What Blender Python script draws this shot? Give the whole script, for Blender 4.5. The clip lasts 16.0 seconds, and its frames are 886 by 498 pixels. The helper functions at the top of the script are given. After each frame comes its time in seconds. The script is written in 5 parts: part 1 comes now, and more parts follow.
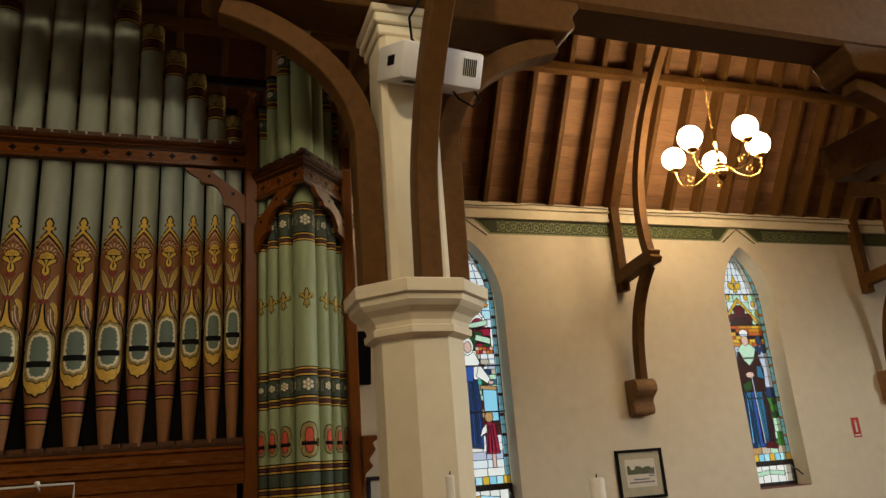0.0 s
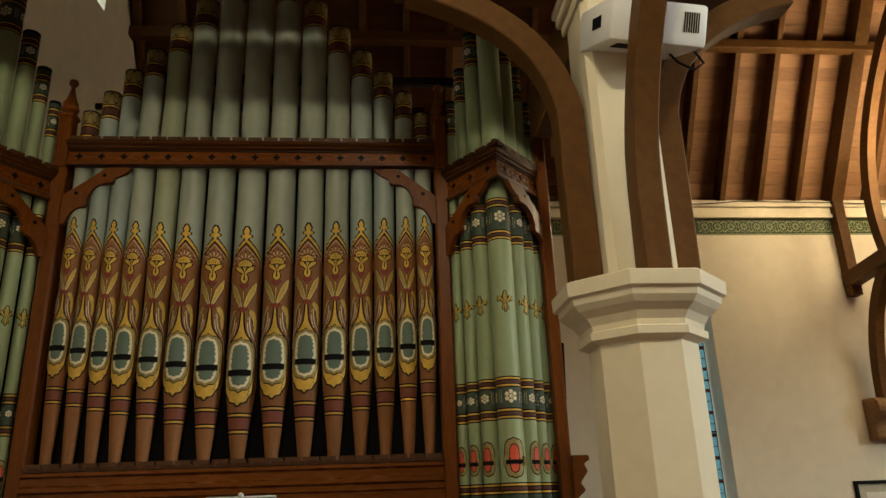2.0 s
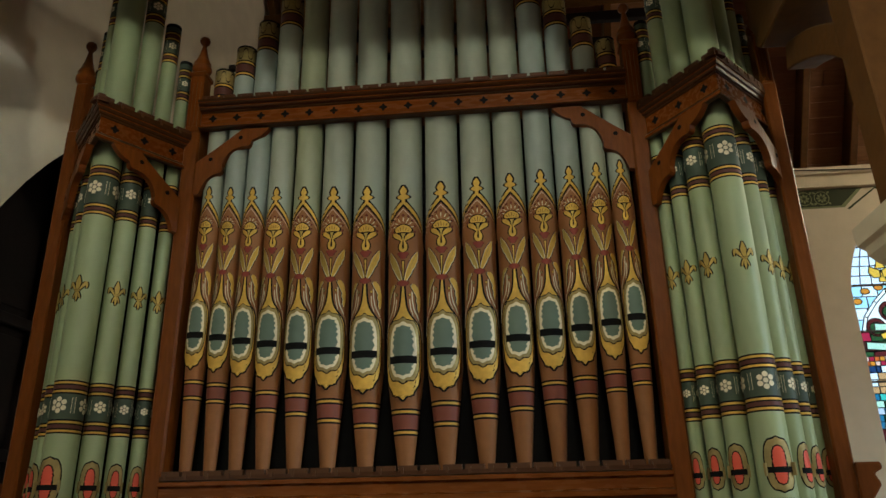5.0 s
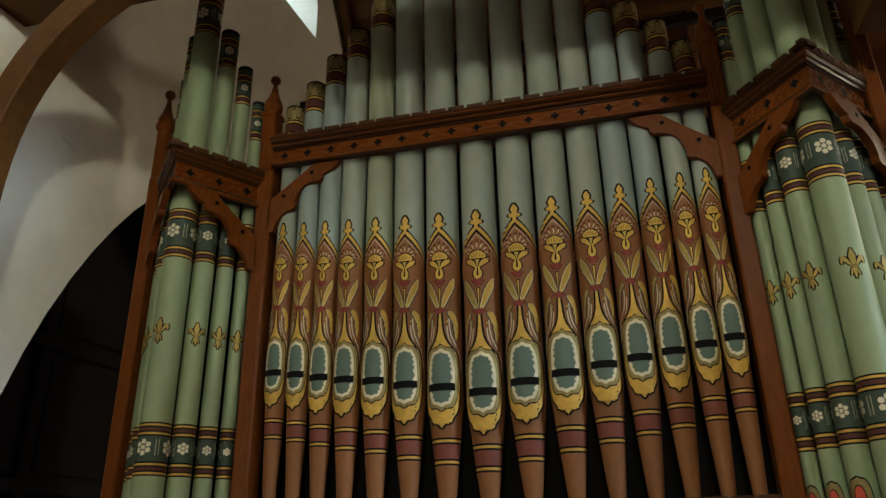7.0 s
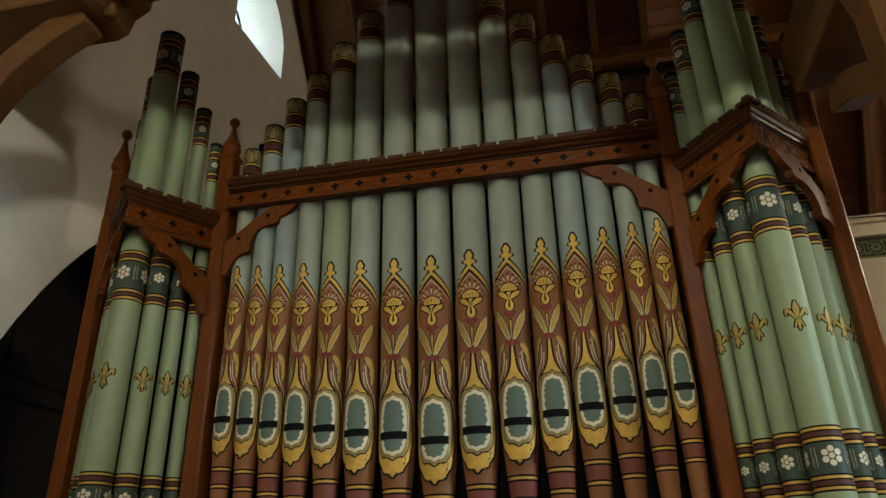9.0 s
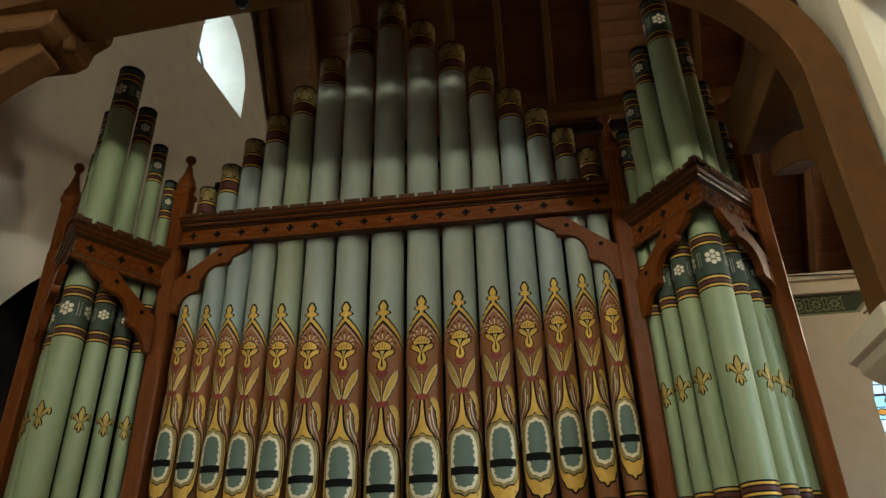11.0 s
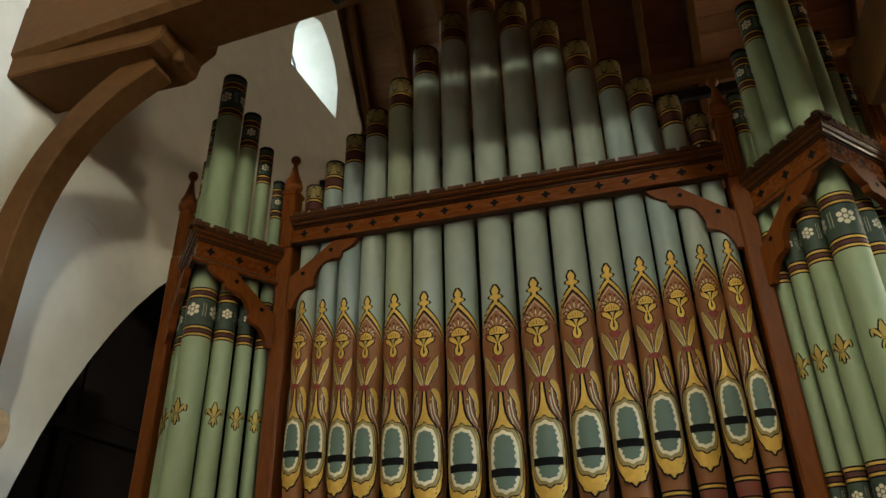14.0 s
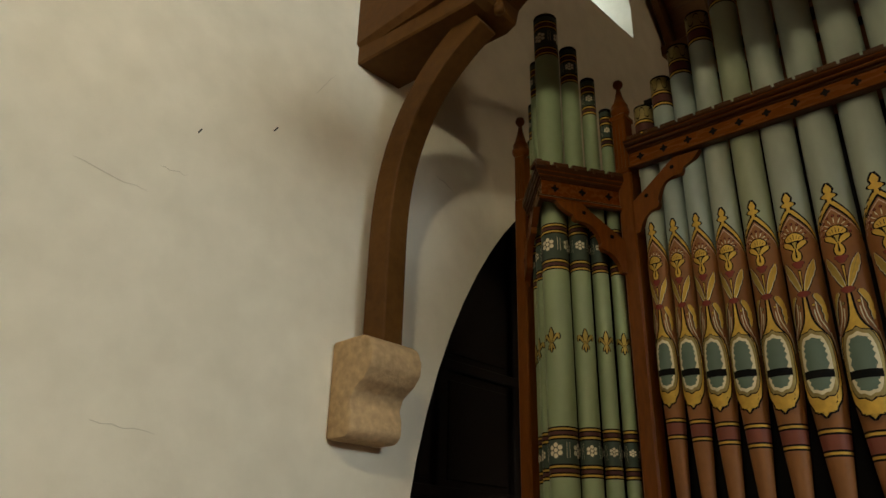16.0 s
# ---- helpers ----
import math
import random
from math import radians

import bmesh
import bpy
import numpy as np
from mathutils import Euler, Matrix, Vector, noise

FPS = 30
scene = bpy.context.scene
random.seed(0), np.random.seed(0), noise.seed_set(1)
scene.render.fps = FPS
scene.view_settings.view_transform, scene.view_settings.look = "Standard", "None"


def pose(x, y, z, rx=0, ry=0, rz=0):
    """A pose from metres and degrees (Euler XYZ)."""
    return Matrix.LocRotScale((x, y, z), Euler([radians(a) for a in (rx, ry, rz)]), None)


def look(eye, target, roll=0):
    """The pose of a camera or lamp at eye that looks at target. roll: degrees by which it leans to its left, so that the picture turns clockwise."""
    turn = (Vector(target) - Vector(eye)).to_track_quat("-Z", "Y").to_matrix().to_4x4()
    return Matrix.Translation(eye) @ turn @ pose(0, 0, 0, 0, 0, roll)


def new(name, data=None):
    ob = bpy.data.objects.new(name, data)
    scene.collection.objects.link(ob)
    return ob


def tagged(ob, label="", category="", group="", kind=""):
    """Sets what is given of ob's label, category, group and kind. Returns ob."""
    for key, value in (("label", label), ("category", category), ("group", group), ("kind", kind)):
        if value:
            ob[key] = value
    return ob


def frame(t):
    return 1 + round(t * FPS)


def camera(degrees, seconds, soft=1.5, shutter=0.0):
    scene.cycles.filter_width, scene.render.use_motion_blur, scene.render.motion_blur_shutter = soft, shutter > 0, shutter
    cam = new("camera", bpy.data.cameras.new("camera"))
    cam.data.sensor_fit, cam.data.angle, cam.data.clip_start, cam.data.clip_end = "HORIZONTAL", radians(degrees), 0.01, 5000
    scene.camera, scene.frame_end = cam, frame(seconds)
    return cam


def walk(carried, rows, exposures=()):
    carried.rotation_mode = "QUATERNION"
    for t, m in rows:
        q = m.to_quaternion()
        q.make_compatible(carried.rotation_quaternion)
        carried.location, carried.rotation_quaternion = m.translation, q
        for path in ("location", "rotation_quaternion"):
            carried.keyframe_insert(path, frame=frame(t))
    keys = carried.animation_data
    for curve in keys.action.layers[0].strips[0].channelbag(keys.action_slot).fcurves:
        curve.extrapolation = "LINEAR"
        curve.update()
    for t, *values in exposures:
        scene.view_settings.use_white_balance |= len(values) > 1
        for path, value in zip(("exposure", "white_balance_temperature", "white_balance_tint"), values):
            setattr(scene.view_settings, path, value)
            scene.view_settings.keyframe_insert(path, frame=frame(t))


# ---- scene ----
cam = camera(62.0, 16.0)
PATH = [
    (0, (0.822, -4.691, 1.499), (1.464, -2.886, 2.075), -4.4),
    (0.5, (0.796, -4.609, 1.518), (1.334, -2.776, 2.108), -3.6),
    (1, (0.84, -4.486, 1.521), (1.216, -2.621, 2.137), -2.5),
    (1.5, (0.836, -4.371, 1.525), (1.097, -2.49, 2.153), -1.9),
    (2, (0.777, -4.217, 1.534), (0.955, -2.332, 2.179), -2.0),
    (2.5, (0.695, -4.103, 1.538), (0.79, -2.213, 2.188), -2.1),
    (3, (0.651, -3.906, 1.556), (0.655, -2.021, 2.222), -1.6),
    (3.5, (0.652, -3.705, 1.514), (0.596, -1.833, 2.215), -0.8),
    (4, (0.585, -3.508, 1.523), (0.516, -1.641, 2.238), -0.7),
    (4.5, (0.502, -3.378, 1.528), (0.393, -1.507, 2.226), -0.9),
    (7, (0.597, -3.143, 1.574), (0.165, -1.352, 2.353), -1.1),
    (7.5, (0.624, -3.136, 1.6), (0.186, -1.347, 2.379), -1.1),
    (8, (0.632, -3.124, 1.596), (0.214, -1.346, 2.411), -1.2),
    (8.5, (0.637, -3.136, 1.603), (0.251, -1.362, 2.443), -1.4),
    (9, (0.666, -3.143, 1.609), (0.327, -1.374, 2.479), -1.5),
    (9.5, (0.717, -3.138, 1.614), (0.41, -1.372, 2.501), -1.4),
    (10, (0.714, -3.14, 1.606), (0.472, -1.38, 2.526), -1.7),
    (12.5, (0.632, -3.193, 1.616), (0.432, -1.472, 2.617), -1.3),
    (13, (0.639, -3.191, 1.615), (0.363, -1.478, 2.61), -1.3),
    (13.5, (0.63, -3.163, 1.606), (0.274, -1.459, 2.59), -1.3),
    (14, (0.598, -3.133, 1.592), (0.14, -1.438, 2.55), -1.2),
    (14.5, (0.527, -3.146, 1.575), (-0.054, -1.472, 2.502), -0.8),
    (15, (0.472, -3.176, 1.566), (-0.256, -1.543, 2.461), -0.1),
    (15.5, (0.432, -3.222, 1.554), (-0.483, -1.663, 2.409), 0.5),
    (16, (0.377, -3.26, 1.521), (-0.806, -1.864, 2.328), 1.3),
]
walk(cam, [(t, look(eye, target, roll)) for t, eye, target, roll in PATH],
     [(0.0, -0.85, 6800, 8), (1.5, -0.7, 6550, 3), (3.5, -0.18, 5750, -4), (4.5, -0.27, 5550, -3), (7.0, -0.28, 5350, -1), (12.5, -0.08, 5300, -1), (14.0, -0.10, 5400, -2), (15.0, -0.40, 5850, -2), (16.0, -0.78, 6350, 0)])

# ---- world, lights, exposure ----
world = bpy.data.worlds.new("world")
scene.world = world
world.use_nodes = True
sky = world.node_tree.nodes.new("ShaderNodeTexSky")
sky.sky_type = "NISHITA"
sky.sun_disc = False
sky.sun_elevation, sky.sun_rotation = radians(38), radians(150)
world.node_tree.nodes["Background"].inputs["Strength"].default_value = 0.12
world.node_tree.links.new(sky.outputs[0], world.node_tree.nodes["Background"].inputs["Color"])


def lamp(name, kind, m, energy, colour, size=0.15):
    data = bpy.data.lights.new(name, kind)
    data.energy, data.color = energy, colour
    if kind == "POINT":
        data.shadow_soft_size = size
    ob = new(name, data)
    ob.matrix_world = m
    return ob


WARM = (1.0, 0.84, 0.62)
DAY = (0.93, 0.97, 1.0)
# chandeliers of the nave, behind the camera; the one over the aisle shines by its own globes
lamp("nave_light", "POINT", pose(0.8, -5.2, 4.75), 430, WARM, 0.12)
lamp("nave_light", "POINT", pose(6.4, -5.4, 5.0), 260, WARM, 0.2)


def daylight(m, energy, sx, sy):
    """Daylight-coloured area lamp, shining along its own -z; only the gable one has a window opening."""
    ob = lamp("daylight_fill", "AREA", m, energy, DAY)
    ob.data.shape, ob.data.size, ob.data.size_y = "RECTANGLE", sx, sy
    return ob


# added fill lamps before the unseen south and east walls, which have no windows
for wx in (-0.2, 4.05, 8.36):
    daylight(look((wx, -9.93, 3.7), (wx, 0, 2.6)), 3, 0.8, 2.6)
daylight(look((13.93, -4.5, 5.3), (0, -3.4, 3.4)), 1750, 2.4, 2.0)
sun = bpy.data.lights.new("sun", "SUN")
sun.energy, sun.angle, sun.color = 2.0, radians(0.5), (1.0, 0.95, 0.88)
new("sun", sun).matrix_world = look((0, 0, 20), (8, 10, 8))


# ---- materials ----
def material(name, colour, rough=0.6, metal=0.0, vary=0.15, scale=6.0, bump=0.02, stretch=(1, 1, 1), stain=None, coat=0.0, island=0.0, spec=0.25):
    """A painted or bare surface with grain and patchy variation at two scales."""
    m = bpy.data.materials.new(name)
    m.use_nodes = True
    nt = m.node_tree
    b = nt.nodes["Principled BSDF"]
    b.inputs["Roughness"].default_value, b.inputs["Metallic"].default_value = rough, metal
    b.inputs["Coat Weight"].default_value = coat
    b.inputs["Specular IOR Level"].default_value = spec
    b.inputs["Coat Roughness"].default_value = 0.25
    tc = nt.nodes.new("ShaderNodeTexCoord")
    mp = nt.nodes.new("ShaderNodeMapping")
    mp.inputs["Scale"].default_value = stretch
    nt.links.new(tc.outputs["Object"], mp.inputs["Vector"])
    big, fine = nt.nodes.new("ShaderNodeTexNoise"), nt.nodes.new("ShaderNodeTexNoise")
    for n, s, d in ((big, scale * 0.18, 4), (fine, scale * 3, 6)):
        n.inputs["Scale"].default_value, n.inputs["Detail"].default_value = s, d
        nt.links.new(mp.outputs[0], n.inputs["Vector"])
    add = nt.nodes.new("ShaderNodeMath")
    add.operation = "ADD"
    nt.links.new(big.outputs["Fac"], add.inputs[0])
    nt.links.new(fine.outputs["Fac"], add.inputs[1])
    ramp = nt.nodes.new("ShaderNodeMapRange")
    ramp.inputs["From Min"].default_value, ramp.inputs["From Max"].default_value = 0.65, 1.35
    nt.links.new(add.outputs[0], ramp.inputs["Value"])
    mix = nt.nodes.new("ShaderNodeMix")
    mix.data_type = "RGBA"
    lo = stain if stain else tuple(c * (1 - vary) for c in colour)
    hi = tuple(min(1, c * (1 + vary * 0.6)) for c in colour)
    mix.inputs["A"].default_value, mix.inputs["B"].default_value = (*lo, 1), (*hi, 1)
    nt.links.new(ramp.outputs[0], mix.inputs["Factor"])
    out = mix.outputs["Result"]
    if island:
        geo = nt.nodes.new("ShaderNodeNewGeometry")
        r2 = nt.nodes.new("ShaderNodeMapRange")
        r2.inputs["To Min"].default_value, r2.inputs["To Max"].default_value = 1 - island, 1 + island
        nt.links.new(geo.outputs["Random Per Island"], r2.inputs["Value"])
        hsv = nt.nodes.new("ShaderNodeHueSaturation")
        nt.links.new(r2.outputs[0], hsv.inputs["Value"])
        nt.links.new(out, hsv.inputs["Color"])
        out = hsv.outputs[0]
    nt.links.new(out, b.inputs["Base Color"])
    rr = nt.nodes.new("ShaderNodeMapRange")
    rr.inputs["To Min"].default_value, rr.inputs["To Max"].default_value = max(0.05, rough - 0.08), min(1, rough + 0.08)
    nt.links.new(fine.outputs["Fac"], rr.inputs["Value"])
    nt.links.new(rr.outputs[0], b.inputs["Roughness"])
    if bump:
        bp = nt.nodes.new("ShaderNodeBump")
        bp.inputs["Strength"].default_value, bp.inputs["Distance"].default_value = 0.6, bump
        nt.links.new(add.outputs[0], bp.inputs["Height"])
        nt.links.new(bp.outputs[0], b.inputs["Normal"])
    return m


def glowing(name, colour, strength):
    m = bpy.data.materials.new(name)
    m.use_nodes = True
    b = m.node_tree.nodes["Principled BSDF"]
    b.inputs["Base Color"].default_value = (0.9, 0.88, 0.82, 1)
    b.inputs["Emission Color"].default_value, b.inputs["Emission Strength"].default_value = (*colour, 1), strength
    return m


def stained(name, colour, haze=0.0):
    """Coloured glass that daylight passes through."""
    m = bpy.data.materials.new(name)
    m.use_nodes = True
    nt = m.node_tree
    nt.nodes.remove(nt.nodes["Principled BSDF"])
    clear, gloss, soft, mix, mix2 = (nt.nodes.new("ShaderNode" + k) for k in ("BsdfTransparent", "BsdfGlossy", "BsdfTranslucent", "MixShader", "MixShader"))
    noise_tex = nt.nodes.new("ShaderNodeTexNoise")
    noise_tex.inputs["Scale"].default_value = 22
    tint = nt.nodes.new("ShaderNodeMix")
    tint.data_type = "RGBA"
    tint.inputs["A"].default_value = (*(c * 0.7 for c in colour), 1)
    tint.inputs["B"].default_value = (*colour, 1)
    nt.links.new(noise_tex.outputs["Fac"], tint.inputs["Factor"])
    for node in (clear, soft):
        nt.links.new(tint.outputs["Result"], node.inputs["Color"])
    gloss.inputs["Roughness"].default_value = 0.15
    mix.inputs["Fac"].default_value = 0.15 + haze
    mix2.inputs["Fac"].default_value = 0.05
    nt.links.new(clear.outputs[0], mix.inputs[1])
    nt.links.new(soft.outputs[0], mix.inputs[2])
    nt.links.new(mix.outputs[0], mix2.inputs[1])
    nt.links.new(gloss.outputs[0], mix2.inputs[2])
    nt.links.new(mix2.outputs[0], nt.nodes["Material Output"].inputs["Surface"])
    return m


PLASTER = material("cream_plaster", (0.76, 0.66, 0.49), 0.85, vary=0.10, scale=2.4, bump=0.004, stain=(0.72, 0.62, 0.45))
PLASTER_OLD = material("old_white_plaster", (0.78, 0.72, 0.59), 0.9, vary=0.1, scale=2.2, bump=0.006, stain=(0.70, 0.64, 0.51))
COLUMN = material("column_paint", (0.78, 0.68, 0.48), 0.6, vary=0.06, scale=4.0, bump=0.003)
NAVE = material("low_bounce_stone", (0.20, 0.16, 0.12), 0.9, vary=0.25, scale=3.0, bump=0.01)
STONE = material("sandstone", (0.55, 0.38, 0.20), 0.85, vary=0.35, scale=9.0, bump=0.01)
STONE_BROWN = material("brown_sandstone", (0.27, 0.145, 0.06), 0.8, vary=0.4, scale=9.0, bump=0.01)
TIMBER = material("brown_timber", (0.122, 0.055, 0.014), 0.55, spec=0.12, vary=0.28, scale=7.0, bump=0.004, stretch=(1, 1, 1))
BOARD = material("ceiling_board", (0.30, 0.155, 0.072), 0.6, spec=0.15, vary=0.25, scale=7.0, bump=0.004, stretch=(0.3, 2, 2), island=0.18)
OAK = material("varnished_wood", (0.150, 0.044, 0.006), 0.34, vary=0.3, scale=9.0, bump=0.003, stretch=(2, 2, 0.4), coat=0.0, spec=0.13)
OAKR = material("varnished_rail", (0.15, 0.043, 0.006), 0.27, vary=0.25, scale=9.0, bump=0.003, stretch=(0.4, 2, 2), coat=0.0, spec=0.13)
# darker copy of the rail wood, carrying the shading of grooves and mouldings
OAKD = material("shade_toned_moulding", (0.055, 0.018, 0.004), 0.34, vary=0.25, scale=9.0, bump=0.002, stretch=(0.4, 2, 2), spec=0.2)
OAKT = material("brown_cresting", (0.085, 0.034, 0.010), 0.4, vary=0.25, scale=9.0, bump=0.002, spec=0.25)
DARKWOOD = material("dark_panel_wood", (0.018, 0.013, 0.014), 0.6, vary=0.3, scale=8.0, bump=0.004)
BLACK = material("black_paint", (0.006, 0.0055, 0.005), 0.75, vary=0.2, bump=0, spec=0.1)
GREY = material("grey_green_pipe", (0.33, 0.355, 0.275), 0.42, spec=0.35, vary=0.12, scale=5.0, bump=0.001, stretch=(1, 1, 0.5))
OLIVE_PIPE = material("olive_grey_pipe", (0.30, 0.32, 0.20), 0.42, spec=0.35, vary=0.12, scale=5.0, bump=0.001, stretch=(1, 1, 0.5))
BLUE_PIPE = material("blue_grey_pipe", (0.30, 0.345, 0.30), 0.42, spec=0.35, vary=0.12, scale=5.0, bump=0.001, stretch=(1, 1, 0.5))
GREEN = material("sage_green_pipe", (0.29, 0.345, 0.185), 0.45, spec=0.3, vary=0.10, scale=5.0, bump=0.001, stretch=(1, 1, 0.5))
BROWN = material("russet_pipe_paint", (0.25, 0.105, 0.034), 0.5, vary=0.12, scale=9.0, bump=0.001)
GOLD = material("gold_leaf", (0.60, 0.37, 0.06), 0.5, metal=0.25, vary=0.25, scale=14.0, bump=0.001)
AGED = material("aged_shaded_gilding", (0.42, 0.30, 0.07), 0.45, metal=0.4, vary=0.3, scale=16.0, bump=0.001)
OLIVE = material("tarnished_gold", (0.30, 0.23, 0.085), 0.45, metal=0.4, vary=0.25, scale=14.0, bump=0.001)
RED = material("dull_red_paint", (0.22, 0.035, 0.022), 0.5, vary=0.12, bump=0)
MAROON = material("maroon_paint", (0.085, 0.026, 0.018), 0.5, vary=0.12, bump=0)
SCARLET = material("scarlet_paint", (0.60, 0.085, 0.045), 0.5, vary=0.12, bump=0)
CREAM = material("cream_paint", (0.72, 0.64, 0.44), 0.5, vary=0.1, bump=0)
PINK = material("pale_pink_paint", (0.55, 0.36, 0.27), 0.5, vary=0.1, bump=0)
SLATE = material("green_slate_paint", (0.12, 0.165, 0.125), 0.5, vary=0.1, bump=0)
DKGREEN = material("dark_green_paint", (0.050, 0.070, 0.048), 0.5, vary=0.15, bump=0)
WHITE = material("white_plastic", (0.78, 0.77, 0.73), 0.4, vary=0.03, bump=0)
BRASS = material("polished_brass", (0.85, 0.56, 0.17), 0.2, metal=1.0, vary=0.1, bump=0)
IRON = material("dark_iron", (0.05, 0.045, 0.04), 0.5, metal=0.7, vary=0.2, bump=0.001)
LEAD = material("lead_came", (0.03, 0.03, 0.032), 0.6, metal=0.3, vary=0.1, bump=0)
SILL_RED = material("red_sill", (0.20, 0.05, 0.035), 0.6, vary=0.2, bump=0.002)
PAPER = material("print_paper", (0.72, 0.66, 0.54), 0.8, vary=0.06, bump=0)
GLOBE = glowing("opal_globe", (1.0, 0.76, 0.49), 108.0)
CARPET = material("low_bounce_carpet", (0.07, 0.02, 0.018), 0.95, vary=0.2, scale=20, bump=0.004)


# ---- mesh helpers ----
def thing(name, label, category, group="", kind="", at=(0, 0, 0)):
    ob = new(name)
    ob.location = at
    ob.empty_display_size = 0.1
    return tagged(ob, label, category, group, kind)


def finish(name, bm, mats, smooth=False):
    me = bpy.data.meshes.new(name)
    bm.to_mesh(me)
    bm.free()
    for m in mats if isinstance(mats, (list, tuple)) else [mats]:
        me.materials.append(m)
    if smooth:
        for p in me.polygons:
            p.use_smooth = True
        me.set_sharp_from_angle(angle=radians(38))
    return me


def part(name, bm, mats, parent, label="", smooth=False):
    ob = new(name, finish(name, bm, mats, smooth))
    if parent is not None:
        ob.parent = parent
        ob.matrix_parent_inverse = Matrix.Translation(-parent.location)
    if label:
        ob["label"] = label
    return ob


def single(name, bm, mats, label, category, group="", kind="", smooth=False):
    return tagged(new(name, finish(name, bm, mats, smooth)), label, category, group, kind)


def box(bm, x0, x1, y0, y1, z0, z1, mat=0, m=None):
    vs = [bm.verts.new((x, y, z)) for x in (x0, x1) for y in (y0, y1) for z in (z0, z1)]
    if m is not None:
        for v in vs:
            v.co = m @ v.co
    for q in ((0, 1, 3, 2), (4, 6, 7, 5), (0, 4, 5, 1), (2, 3, 7, 6), (0, 2, 6, 4), (1, 5, 7, 3)):
        bm.faces.new([vs[i] for i in q]).material_index = mat
    return vs


def bevel(bm, width, segments=1):
    bmesh.ops.bevel(bm, geom=bm.edges[:], offset=width, segments=segments, affect="EDGES", profile=0.5)
    return bm


def bbox(x0, x1, y0, y1, z0, z1, width=0.008):
    bm = bmesh.new()
    box(bm, x0, x1, y0, y1, z0, z1)
    bmesh.ops.recalc_face_normals(bm, faces=bm.faces)
    return bevel(bm, width)


def lathe(bm, profile, cx=0, cy=0, seg=24, mats=None):
    """Turns (r, z) pairs round the upright at (cx, cy)."""
    rings = []
    for r, z in profile:
        rings.append([bm.verts.new((cx + r * math.cos(2 * math.pi * k / seg), cy + r * math.sin(2 * math.pi * k / seg), z)) for k in range(seg)])
    for i in range(len(rings) - 1):
        for k in range(seg):
            f = bm.faces.new((rings[i][k], rings[i][(k + 1) % seg], rings[i + 1][(k + 1) % seg], rings[i + 1][k]))
            f.smooth = True
            if mats:
                f.material_index = mats[i]
    return rings


def prism(bm, outline, y0, y1, mat=0, m=None):
    """Extrudes an (x, z) outline from y0 to y1."""
    a = [bm.verts.new((x, y0, z)) for x, z in outline]
    b = [bm.verts.new((x, y1, z)) for x, z in outline]
    if m is not None:
        for v in a + b:
            v.co = m @ v.co
    n = len(a)
    fs = [bm.faces.new(a), bm.faces.new(b[::-1])]
    for i in range(n):
        fs.append(bm.faces.new((a[i], b[i], b[(i + 1) % n], a[(i + 1) % n])))
    for f in fs:
        f.material_index = mat
    return a + b


def ribbon(bm, centre, depth, y0, y1, m=None, mat=0):
    """A curved timber: a strip of the given depth along (x, z) points, from y0 to y1 thick."""
    rows = []
    n = len(centre)
    for i, (x, z) in enumerate(centre):
        xa, za = centre[max(0, i - 1)]
        xb, zb = centre[min(n - 1, i + 1)]
        l = math.hypot(xb - xa, zb - za)
        nx, nz = -(zb - za) / l, (xb - xa) / l
        d = depth[i] if isinstance(depth, (list, tuple)) else depth
        row = [bm.verts.new((x + s * nx * d / 2, y, z + s * nz * d / 2)) for s, y in ((-1, y0), (1, y0), (1, y1), (-1, y1))]
        if m is not None:
            for v in row:
                v.co = m @ v.co
        rows.append(row)
    for a, b in zip(rows, rows[1:]):
        for k in range(4):
            bm.faces.new((a[k], a[(k + 1) % 4], b[(k + 1) % 4], b[k])).material_index = mat
    bm.faces.new(rows[0][::-1]).material_index = mat
    bm.faces.new(rows[-1]).material_index = mat
    bmesh.ops.recalc_face_normals(bm, faces=bm.faces)
    return bm


def bez(p0, p1, p2, n=14):
    return [((1 - t) ** 2 * p0[0] + 2 * t * (1 - t) * p1[0] + t * t * p2[0], (1 - t) ** 2 * p0[1] + 2 * t * (1 - t) * p1[1] + t * t * p2[1]) for t in (i / n for i in range(n + 1))]


def lancet(cx, half, z0, spring, apex, n=10):
    """Outline of a pointed opening, anticlockwise from its lower left corner."""
    right = [(cx + half * math.cos(a), spring + (apex - spring) * math.sin(a) ** 0.9) for a in (math.pi / 2 * i / n for i in range(n + 1))]
    # pointed: blend of the round arc and the straight chord
    pts = []
    for i, (x, z) in enumerate(right):
        t = i / n
        pts.append((0.62 * x + 0.38 * (cx + half * (1 - t)), 0.62 * z + 0.38 * (spring + (apex - spring) * t)))
    left = [(2 * cx - x, z) for x, z in pts[::-1][1:]]
    return [(cx - half, z0), (cx + half, z0)] + pts + left


